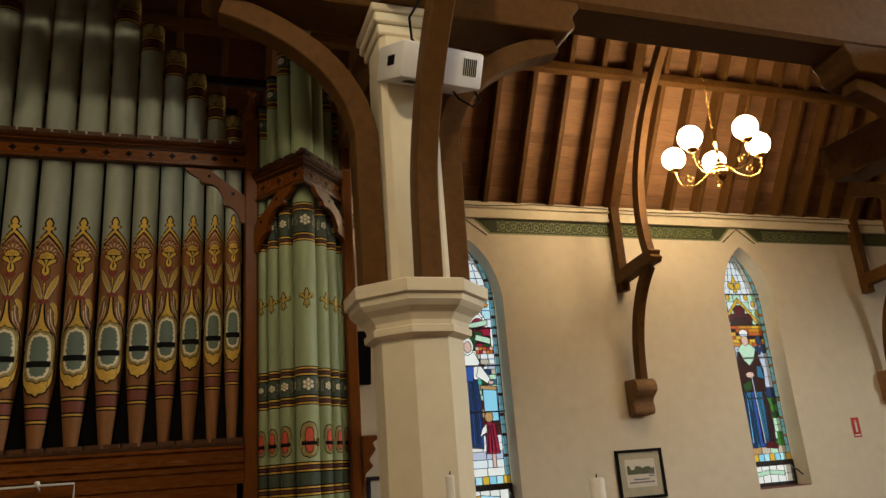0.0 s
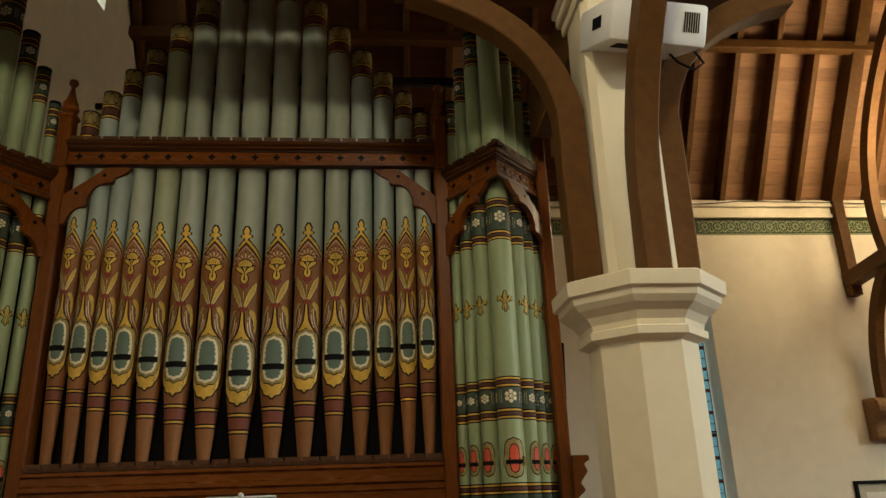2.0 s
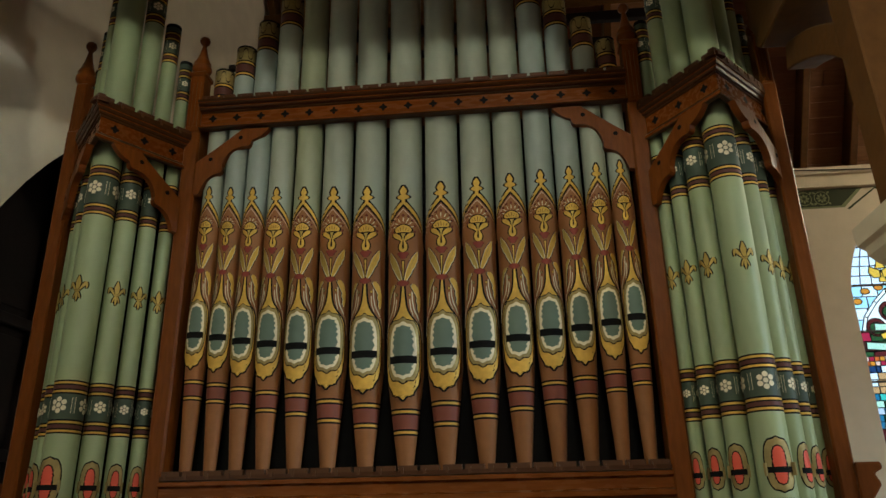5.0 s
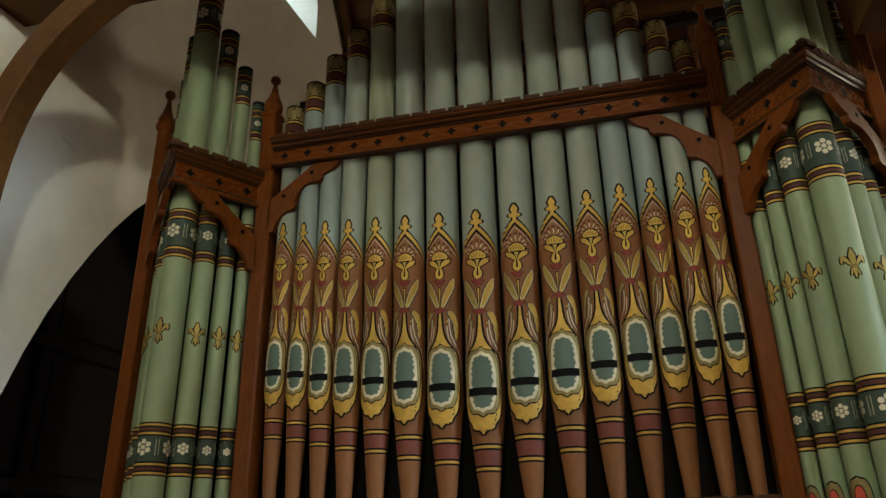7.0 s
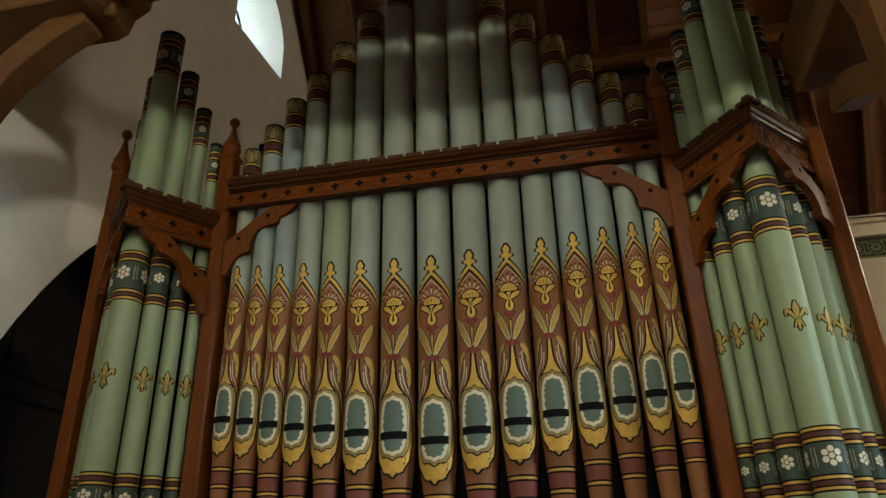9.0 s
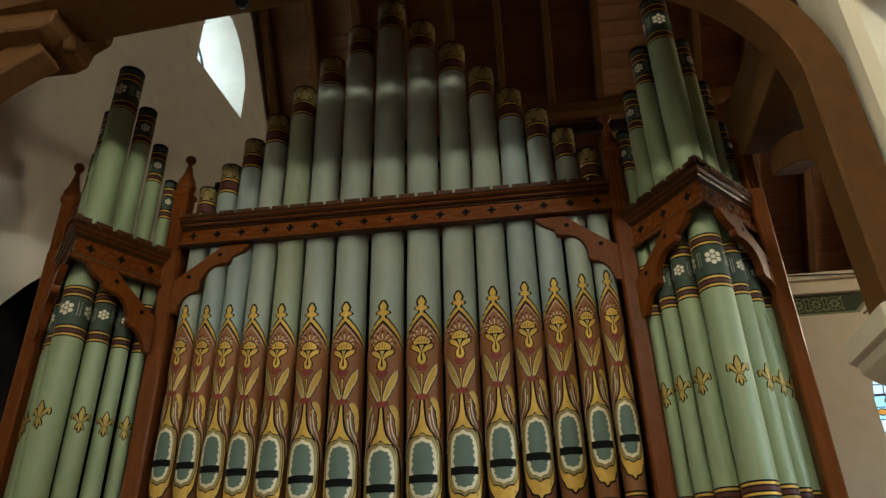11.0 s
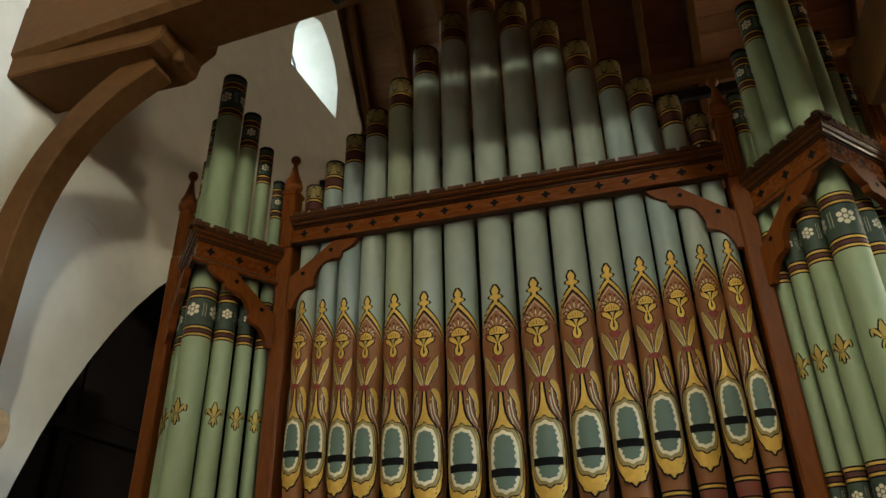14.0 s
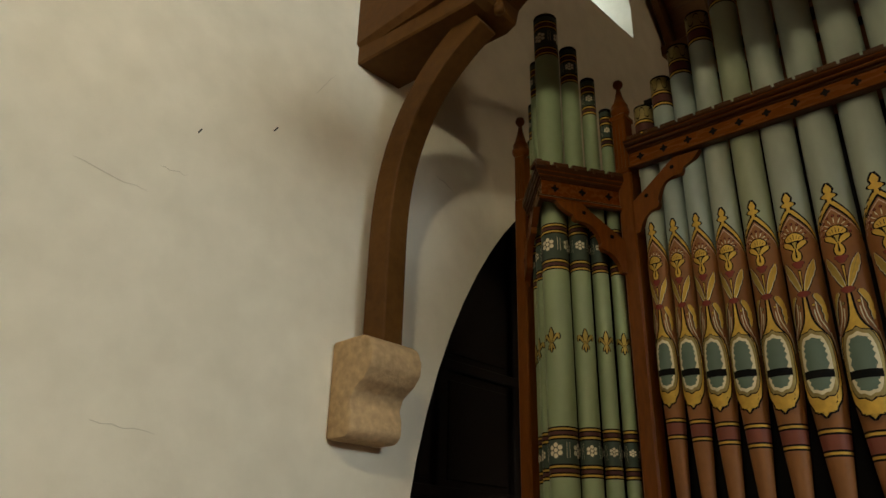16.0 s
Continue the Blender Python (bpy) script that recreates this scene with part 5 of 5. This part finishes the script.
        lay([(-0.07, 1.50), (0.01, 1.50), (0.0, 2.26), (-0.05, 2.26)], "blue")
        lay([(0.10, 1.52), (0.21, 1.56), (0.22, 2.05), (0.14, 2.35)], "umber")
        lay([(0.02, 1.48), (0.22, 1.46), (0.24, 1.52), (0.05, 1.60)], "maroon")
        lay([(-0.22, 2.25), (0.20, 2.25), (0.23, 2.55), (0.17, 2.82), (-0.17, 2.82), (-0.24, 2.55)], "umber")
        lay([(0.10, 2.46), (0.22, 2.42), (0.20, 2.60), (0.12, 2.62)], "teal")
        lay([(-0.16, 2.24), (-0.02, 2.30), (-0.03, 2.42), (-0.17, 2.36)], "moss")
        for i in range(5):
            lay([(-0.19 + 0.085 * i, 1.56), (-0.17 + 0.085 * i, 1.54), (-0.135 + 0.068 * i, 2.22), (-0.145 + 0.068 * i, 2.22)], ("cyan", "navy", "umber", "teal", "navy")[i], 0.003)
        lay([(0.0, 2.62), (0.09, 2.70), (0.16, 2.86), (0.06, 2.94), (-0.06, 2.94), (-0.15, 2.86), (-0.08, 2.70)], "mint")
        oval(0.0, 2.99, 0.06, 0.085, "skin")
        oval(0.0, 3.09, 0.078, 0.055, "white")
        lay([(-0.07, 3.05), (0.07, 3.05), (0.07, 3.08), (-0.07, 3.08)], "lilac")
        oval(-0.02, 2.49, 0.075, 0.045, "skin", 8)
        lay([(0.012, 1.55), (0.034, 1.55), (0.012, 2.46), (-0.01, 2.46)], "lilac", 0.003)
    else:
        # pale arch over a dark trefoil, with scrolls
        lattice(3.21, 3.67, 5, lambda i, j: ("sky", "pale", "sky")[(i + j) % 3], 0.12, 0.072, 0.3)
        lay([(-0.26, 3.21), (0.26, 3.21), (0.21, 3.40), (0.0, 3.60), (-0.21, 3.40)], "white")
        for s in (-1, 1):
            for cx, cz in ((0.19, 3.61), (0.28, 3.51), (0.06, 3.645)):
                oval(s * cx, cz, 0.045, 0.032, "amber", 7)
            lay([(s * 0.0, 3.635), (s * 0.13, 3.51), (s * 0.11, 3.485), (s * 0.0, 3.59)], "white")
            lay([(s * 0.13, 3.51), (s * 0.25, 3.36), (s * 0.22, 3.345), (s * 0.11, 3.485)], "white")
            lay([(s * 0.25, 3.36), (s * 0.32, 3.14), (s * 0.285, 3.13), (s * 0.22, 3.345)], "white")
        lattice(2.92, 3.21, 6, lambda i, j: ("moss", "maroon", "umber", "moss", "crimson")[(2 * i + j) % 5], 0.10, 0.10, 0.4)
        for cx, cz, r, key in ((0.0, 3.40, 0.105, "maroon"), (0.0, 3.39, 0.075, "moss"), (-0.16, 3.25, 0.09, "maroon"), (-0.16, 3.24, 0.062, "moss"), (0.16, 3.25, 0.09, "crimson"), (0.16, 3.24, 0.062, "umber")):
            oval(cx, cz, r, r, key, 12)
        lay([(-0.06, 3.36), (0.05, 3.30), (0.10, 3.36), (0.02, 3.42)], "mint")
        lay([(-0.18, 3.21), (0.02, 3.20), (0.02, 3.27), (-0.17, 3.29)], "mint")
        lay([(0.02, 3.20), (0.29, 3.25), (0.29, 3.32), (0.02, 3.27)], "mint")
        lay([(-0.12, 3.13), (0.06, 3.18), (0.02, 3.23), (-0.14, 3.18)], "gold")
        lay([(-0.29, 3.04), (-0.08, 3.02), (-0.08, 3.09), (-0.28, 3.11)], "mint")
        lay([(-0.08, 3.02), (0.02, 3.04), (0.02, 3.10), (-0.08, 3.09)], "mint")
        lay([(0.10, 3.06), (0.31, 3.00), (0.32, 3.08), (0.12, 3.13)], "mint")
        # low wall of red bricks
        for i in range(5):
            for j in range(2):
                for s in (-1, 1):
                    x0 = 0.10 + 0.048 * i
                    lay([(s * x0, 2.88 + 0.045 * j), (s * (x0 + 0.046), 2.88 + 0.045 * j), (s * (x0 + 0.046), 2.923 + 0.045 * j), (s * x0, 2.923 + 0.045 * j)], ("orange", "crimson", "skin", "amber")[(i + 2 * j) % 4], 0.003)
        lattice(2.62, 2.88, 8, lambda i, j: rnd.choice(("lilac", "stone", "pale", "tan", "navy", "stone")), 0.06, 0.072, 0.7)
        lattice(2.30, 2.62, 7, lambda i, j: rnd.choice(("sea", "teal", "mint", "moss", "lilac")), 0.065, 0.072, 0.7)
        lattice(1.88, 2.30, 5, lambda i, j: rnd.choice(("umber", "maroon", "moss", "tan")), 0.10, 0.072, 0.5)
        lattice(1.40, 1.88, 3, lambda i, j: ("white", "pale", "lilac")[i % 3], 0.09, 0.072, 0.3)
        # tall veiled shape in a blue gown
        lay([(-0.13, 1.75), (0.10, 1.72), (0.12, 2.30), (0.08, 2.62), (-0.10, 2.62), (-0.14, 2.2)], "navy")
        for i in range(5):
            lay([(-0.12 + 0.05 * i, 1.76), (-0.10 + 0.05 * i, 1.75), (-0.075 + 0.036 * i, 2.56), (-0.085 + 0.036 * i, 2.56)], ("blue", "lilac", "blue", "navy", "blue")[i], 0.003)
        lay([(-0.13, 2.58), (0.10, 2.56), (0.14, 2.78), (0.08, 2.90), (-0.08, 2.90), (-0.15, 2.78)], "white")
        lay([(-0.06, 2.54), (0.04, 2.54), (0.05, 2.72), (-0.05, 2.74)], "blue")
        lay([(0.08, 2.60), (0.24, 2.50), (0.26, 2.57), (0.13, 2.76)], "white")
        lay([(-0.20, 2.42), (-0.10, 2.52), (-0.08, 2.68), (-0.15, 2.76), (-0.21, 2.62)], "white")
        oval(0.27, 2.52, 0.04, 0.026, "skin", 7)
        oval(-0.01, 2.98, 0.085, 0.115, "white", 12)
        oval(-0.005, 2.97, 0.052, 0.075, "skin", 10)
        # small shape by a bright panel
        lay([(0.15, 2.05), (0.335, 2.05), (0.335, 2.46), (0.15, 2.48)], "cyan")
        lay([(0.12, 2.44), (0.34, 2.42), (0.34, 2.47), (0.12, 2.49)], "tan")
        lay([(0.13, 1.66), (0.31, 1.66), (0.27, 2.02), (0.16, 2.04)], "crimson")
        for i in range(3):
            lay([(0.15 + 0.05 * i, 1.68), (0.165 + 0.05 * i, 1.68), (0.19 + 0.025 * i, 2.0), (0.18 + 0.025 * i, 2.0)], "maroon", 0.003)
        lay([(0.06, 1.86), (0.16, 1.92), (0.16, 2.02), (0.10, 1.96)], "white")
        oval(0.20, 2.10, 0.058, 0.068, "tan", 9)
        lay([(0.20, 1.50), (0.25, 1.50), (0.25, 1.66), (0.20, 1.66)], "skin")
        # kneeling hooded shape
        lay([(-0.33, 1.46), (-0.08, 1.46), (-0.10, 1.74), (-0.20, 1.92), (-0.33, 1.92)], "sea")
        lay([(-0.28, 1.50), (-0.20, 1.48), (-0.18, 1.78), (-0.24, 1.86)], "teal")
        lay([(-0.31, 1.86), (-0.20, 1.84), (-0.17, 2.16), (-0.31, 2.20)], "orange")
        lay([(-0.26, 1.98), (-0.10, 2.02), (-0.06, 2.14), (-0.16, 2.24), (-0.28, 2.16)], "white")
        oval(-0.21, 2.30, 0.075, 0.095, "white", 10)
        oval(-0.185, 2.285, 0.038, 0.05, "skin", 8)
    # hopper at the foot
    for j in range(6):
        for i in range(2):
            lay([(-0.38 + 0.127 * j, 1.02 + 0.11 * i), (-0.253 + 0.127 * j, 1.02 + 0.11 * i), (-0.253 + 0.127 * j, 1.13 + 0.11 * i), (-0.38 + 0.127 * j, 1.13 + 0.11 * i)], "white")
    lay([(-0.24, 1.10), (0.0, 1.13), (0.0, 1.19), (-0.24, 1.16)], "mint" if seed == 8 else "gold")
    lay([(0.0, 1.13), (0.24, 1.10), (0.26, 1.16), (0.0, 1.19)], "mint" if seed == 8 else "sky")

    lead = bmesh.new()
    for n, (poly, key, came) in enumerate(layers):
        pieces, lines = [poly], list(zip(poly, poly[1:] + poly[:1]))
        lo_x, hi_x = min(p[0] for p in poly), max(p[0] for p in poly)
        lo_z, hi_z = min(p[1] for p in poly), max(p[1] for p in poly)
        for hole, _, _ in layers[n + 1:]:
            if min(p[0] for p in hole) >= hi_x or max(p[0] for p in hole) <= lo_x or min(p[1] for p in hole) >= hi_z or max(p[1] for p in hole) <= lo_z:
                continue
            pieces, lines = cut_out(pieces, hole), cut_line(lines, hole)
        for p, q in lines:
            if abs(p[0] - q[0]) + abs(p[1] - q[1]) > 0.004:
                tube(lead, [(x + p[0], y, p[1]), (x + q[0], y, q[1])], came * (1.3 if seed == 3 else 1.0), 4)
        if not pieces:
            continue
        bm = bmesh.new()
        for piece in pieces:
            bm.faces.new([bm.verts.new((x + a, y, b)) for a, b in piece])
        if key not in GLASS:
            GLASS[key] = stained(f"{key}_glass", GLASS_COLOURS[key])
        part("pane", bm, GLASS[key], w).visible_shadow = False
    part("leading", lead, LEAD, w)["kind"] = "stuff"
    bm = bmesh.new()
    for z0, z1 in ((0.96, 1.02), (1.24, 1.305)):
        box(bm, x - 0.42, x + 0.42, y - 0.02, y + 0.02, z0, z1)
    for s in (-1, 1):
        box(bm, x + s * 0.40 - 0.02, x + s * 0.40 + 0.02, y - 0.022, y + 0.018, 1.02, 1.24)
    for zb in (2.16, 2.73, 3.21, 3.67):
        box(bm, x - hw(zb), x + hw(zb), y - 0.012, y + 0.012, zb - 0.009, zb + 0.009)
    part("window_frame", bm, IRON, w)
    bm = bmesh.new()
    tube(bm, [(x + 0.38, y - 0.02, 1.20), (x + 0.36, y - 0.12, 1.17), (x + 0.37, y - 0.2, 1.10)], 0.01, 6)
    part("stay", bm, IRON, w)
    bm = bmesh.new()
    box(bm, x - 0.42, x + 0.42, WALL_Y + 0.01, y - 0.02, 0.955, 0.972)
    part("window_sill", bm, SILL_RED, w)



def build_picture():
    p = thing("framed_print", "landscape print with cream mount in a dark frame", "picture", at=(6.24, WALL_Y, 1.3))
    x0, x1, z0, z1 = 5.86, 6.53, 0.99, 1.585
    y = WALL_Y
    bm = bmesh.new()
    for a, b, c, d in ((x0, x1, z1 - 0.035, z1), (x0, x1, z0, z0 + 0.035), (x0, x0 + 0.035, z0 + 0.035, z1 - 0.035), (x1 - 0.035, x1, z0 + 0.035, z1 - 0.035)):
        box(bm, a, b, y - 0.03, y - 0.001, c, d)
    part("frame", bm, BLACK, p)
    bm = bmesh.new()
    box(bm, x0 + 0.03, x1 - 0.03, y - 0.012, y - 0.004, z0 + 0.03, z1 - 0.03)
    part("mount", bm, material("mount_card", (0.50, 0.44, 0.30), 0.8, bump=0), p)
    bm = bmesh.new()
    box(bm, x0 + 0.12, x1 - 0.12, y - 0.016, y - 0.012, z0 + 0.14, z1 - 0.12)
    sheet = part("sheet", bm, PAPER, p)
    bm = bmesh.new()
    rnd = random.Random(2)
    base = z1 - 0.30
    pts = [(x0 + 0.14, base)] + [(x0 + 0.14 + (0.39 * i / 12), base + 0.05 + 0.06 * rnd.random()) for i in range(13)] + [(x1 - 0.14, base)]
    bm.faces.new([bm.verts.new((a, y - 0.0175, b)) for a, b in pts])
    part("print", bm, material("print_trees", (0.12, 0.13, 0.07), 0.8, bump=0), sheet)
    bm = bmesh.new()
    for i, wd in enumerate((0.36, 0.22)):
        box(bm, 6.195 - wd / 2, 6.195 + wd / 2, y - 0.0185, y - 0.016, z0 + 0.19 + 0.035 * i, z0 + 0.205 + 0.035 * i)
    for i in range(4):
        box(bm, 6.31, 6.39, y - 0.0185, y - 0.016, z0 + 0.26 + 0.022 * i, z0 + 0.27 + 0.022 * i)
    part("caption_bars", bm, material("print_ink", (0.20, 0.17, 0.2), 0.8, bump=0), sheet)


def build_fire_sign():
    x0, x1, z0, z1 = 9.76, 9.90, 1.53, 1.80
    f = thing("fire_sign", "red and white extinguisher sign on the wall", "sign", at=(9.83, WALL_Y, 1.66))
    bm = bmesh.new()
    box(bm, x0, x1, WALL_Y - 0.006, WALL_Y - 0.001, z0, z1)
    part("plate", bm, material("sign_red", (0.62, 0.06, 0.03), 0.4, bump=0), f)
    bm = bmesh.new()
    box(bm, 9.812, 9.848, WALL_Y - 0.009, WALL_Y - 0.006, 1.60, 1.74)
    box(bm, 9.82, 9.84, WALL_Y - 0.009, WALL_Y - 0.006, 1.745, 1.765)
    box(bm, x0 + 0.015, x1 - 0.015, WALL_Y - 0.009, WALL_Y - 0.006, 1.55, 1.57)
    part("pictogram", bm, WHITE, f)


def build_projector():
    x, y, z = CX + 0.09, CY - 0.27, 3.50
    m = Matrix.Translation((x, y, z)) @ Matrix.Rotation(radians(7), 4, "Z") @ Matrix.Rotation(radians(24), 4, "X")
    p = thing("projector", "white ceiling projector strapped to the pillar", "projector", at=(x, y, z))
    bm = bmesh.new()
    box(bm, -0.235, 0.215, -0.16, 0.19, -0.10, 0.085)
    bevel(bm, 0.018, 2)
    bmesh.ops.transform(bm, matrix=m, verts=bm.verts)
    part("housing", bm, WHITE, p, "", True)
    for i in range(7):
        bm = bmesh.new()
        box(bm, 0.10 + 0.011 * i, 0.105 + 0.011 * i, -0.1635, -0.159, -0.04, 0.045, 0, m)
        part("vent_slot", bm, BLACK, p)
    for dims in ((-0.17, -0.08, -0.10, -0.02, -0.1035, -0.098), (-0.2385, -0.234, -0.06, 0.03, -0.03, 0.02)):
        bm = bmesh.new()
        box(bm, *dims, 0, m)
        part("port", bm, BLACK, p)
    bm = bmesh.new()
    box(bm, -0.02, 0.02, -0.02, 0.2, 0.07, 0.09, 0, m)
    box(bm, -0.03, 0.03, 0.05, 0.11, 0.07, 0.26, 0, m)
    part("mount", bm, WHITE, p)
    c = thing("power_cable", "black power cables looping from the projector", "cable", at=(x, y, z))
    bm = bmesh.new()
    pts = [m @ Vector(q) for q in ((0.19, 0.06, -0.02), (0.25, 0.03, -0.06), (0.30, 0.0, -0.13), (0.24, -0.03, -0.17), (0.16, -0.02, -0.14), (0.13, 0.04, -0.08))]
    tube(bm, pts, 0.006, 6)
    part("cable", bm, BLACK, c)
    bm = bmesh.new()
    pts = [m @ Vector(q) for q in ((-0.06, 0.02, 0.08), (-0.13, 0.0, 0.12), (-0.16, -0.01, 0.22), (-0.10, 0.0, 0.34), (-0.02, 0.05, 0.45))]
    tube(bm, pts, 0.007, 6)
    part("cable", bm, BLACK, c)
    s = thing("junction_box", "small white socket box on the beam", "socket", at=(CX - 0.12, CY - 0.2, 3.95))
    bm = bmesh.new()
    box(bm, CX - 0.20, CX - 0.05, CY - 0.24, CY - 0.17, 3.93, 4.0)
    bevel(bm, 0.01)
    part("box", bm, WHITE, s)
    bm = bmesh.new()
    for q in (-0.16, -0.09):
        box(bm, CX + q - 0.012, CX + q + 0.012, CY - 0.243, CY - 0.24, 3.955, 3.98)
    part("sockets", bm, BLACK, s)


def build_spotlight(x, y, z, aim):
    s = thing("spotlight", "small black spotlight under the beam", "spotlight", "spotlights", at=(x, y, z))
    bm = bmesh.new()
    lathe(bm, [(0.0005, -0.06), (0.03, -0.058), (0.032, 0.05), (0.028, 0.055), (0.026, 0.02), (0.0005, 0.018)], 0, 0, 16)
    bmesh.ops.transform(bm, matrix=Matrix.Translation((x, y, z - 0.07)) @ Matrix.Rotation(radians(aim), 4, "Y") @ Matrix.Rotation(radians(150), 4, "X"), verts=bm.verts)
    part("can", bm, IRON, s)
    bm = bmesh.new()
    tube(bm, [(x, y, z), (x, y, z - 0.06)], 0.008, 6)
    lathe(bm, [(0.02, z), (0.02, z - 0.012), (0.0005, z - 0.013)], x, y, 10)
    part("stem", bm, IRON, s)


def build_console_lamp():
    c = thing("music_lamp", "slim white music desk lamp on the organ case", "lamp", at=(0.07, -0.08, 1.58))
    bm = bmesh.new()
    tube(bm, [(-0.11, -0.10, 1.50), (-0.11, -0.10, 1.583), (0.245, -0.10, 1.583), (0.245, -0.10, 1.50)], 0.006, 6)
    part("tube", bm, WHITE, c)
    bm = bmesh.new()
    bmesh.ops.create_uvsphere(bm, u_segments=12, v_segments=8, radius=0.016)
    bmesh.ops.transform(bm, matrix=Matrix.Translation((0.065, -0.10, 1.592)), verts=bm.verts)
    part("knob", bm, WHITE, c, "", True)
    bm = bmesh.new()
    tube(bm, [(0.065, -0.10, 1.583), (0.065, -0.02, 1.56)], 0.006, 6)
    part("arm", bm, WHITE, c)


build_chandelier(6.62, 1.78, 4.60)
build_window(WINDOW_X[0], 3)
build_window(WINDOW_X[1], 8)
build_picture()
build_fire_sign()
build_projector()
build_spotlight(-0.42, -1.05, 4.16, -25)
build_spotlight(-0.02, -1.10, 4.16, 15)
build_console_lamp()


def build_nails():
    m = LEFT @ Matrix.Rotation(radians(90), 4, "Z")
    for a, z in ((-0.46, 3.42), (-0.82, 3.24)):
        bm = bmesh.new()
        tube(bm, [m @ Vector((a, 0.01, z)), m @ Vector((a, -0.03, z + 0.006))], 0.0035, 6)
        single("nail", bm, IRON, "small dark nail stuck in old plaster", "nail", "nails in the wall")


def build_candle(x, y, top, r):
    c = thing("candlestick", "white candle on a slim brass candlestick", "candlestick", "candlesticks", at=(x, y, 0))
    bm = bmesh.new()
    lathe(bm, [(0.14, 0.0), (0.14, 0.02), (0.05, 0.06), (0.02, 0.12), (0.016, 0.7), (0.035, 0.73), (0.016, 0.76), (0.016, top - 0.46), (0.06, top - 0.43), (0.05, top - 0.42), (r * 0.9, top - 0.41)], x, y, 18)
    part("stand", bm, BRASS, c)
    bm = bmesh.new()
    lathe(bm, [(r, top - 0.42), (r, top - 0.01), (r * 0.9, top), (0.004, top - 0.004)], x, y, 18)
    part("candle", bm, material("candle_wax", (0.80, 0.76, 0.66), 0.5, vary=0.05, bump=0), c)
    bm = bmesh.new()
    tube(bm, [(x, y, top - 0.01), (x + 0.002, y, top + 0.012)], 0.0025, 5)
    part("wick", bm, BLACK, c)


def build_wall_items():
    s = thing("loudspeaker", "slim black loudspeaker hung on the aisle wall", "loudspeaker", at=(2.68, WALL_Y, 2.8))
    m = Matrix.Translation((2.66, WALL_Y - 0.16, 2.80)) @ Matrix.Rotation(radians(9), 4, "X")
    bm = bmesh.new()
    box(bm, -0.10, 0.10, -0.08, 0.10, -0.30, 0.30, 0, m)
    part("cabinet", bevel(bm, 0.01), BLACK, s)
    bm = bmesh.new()
    box(bm, -0.02, 0.02, 0.08, 0.19, -0.03, 0.03, 0, m)
    part("wall_mount", bm, IRON, s)
    p = thing("framed_notice", "dark framed notice on the aisle wall", "picture", at=(2.85, WALL_Y, 1.2))
    for dims in ((2.70, 3.05, 1.46, 1.50), (2.70, 3.05, 0.96, 1.0), (2.70, 2.74, 1.0, 1.46), (3.01, 3.05, 1.0, 1.46)):
        bm = bmesh.new()
        box(bm, dims[0], dims[1], WALL_Y - 0.03, WALL_Y - 0.002, dims[2], dims[3])
        part("frame_bar", bm, DARKWOOD, p)
    bm = bmesh.new()
    box(bm, 2.72, 3.03, WALL_Y - 0.014, WALL_Y - 0.003, 0.98, 1.48)
    part("sheet", bm, PAPER, p)
    c = thing("organ_cable", "grey cables looping up from the organ finial", "cable", at=(1.80, -0.12, 3.77))
    for d in (0.0, 0.022):
        bm = bmesh.new()
        tube(bm, [(1.818 + d, -0.12 - d, 3.833), (1.864 + d, -0.12 - d, 3.858), (1.91 + d, -0.12 - d, 3.914), (1.944 + d, -0.12 - d, 3.983), (1.979 + d, -0.12 - d, 4.041), (2.026 + d, -0.12 - d, 4.081)], 0.008, 6)
        part("cable", bm, IRON, c)
    c = thing("wall_cable", "thin dark cable sagging along the cornice", "cable", at=(6.0, WALL_Y, 4.75))
    bm = bmesh.new()
    pts = []
    for i in range(61):
        u = i / 60
        pts.append((2.4 + 8.0 * u, WALL_Y - 0.115, 4.80 - 0.05 * abs(math.sin(u * math.pi * 3)) + 0.02 * math.sin(u * 17)))
    tube(bm, pts, 0.006, 5)
    part("cable", bm, IRON, c)
    c = thing("hanging_cable", "grey cable loop hanging from the arcade timber", "cable", at=(1.9, -0.95, 3.9))
    bm = bmesh.new()
    tube(bm, [(2.02, -0.92, 4.0), (1.97, -0.95, 3.83), (1.935, -0.95, 3.70), (1.86, -0.95, 3.56), (1.74, -0.95, 3.49)], [0.006, 0.02, 0.024, 0.02, 0.008], 8)
    part("cable", bm, IRON, c)


build_nails()
build_candle(2.15, -2.34, 1.44, 0.027)
build_candle(1.72, -2.05, 1.485, 0.016)
build_wall_items()
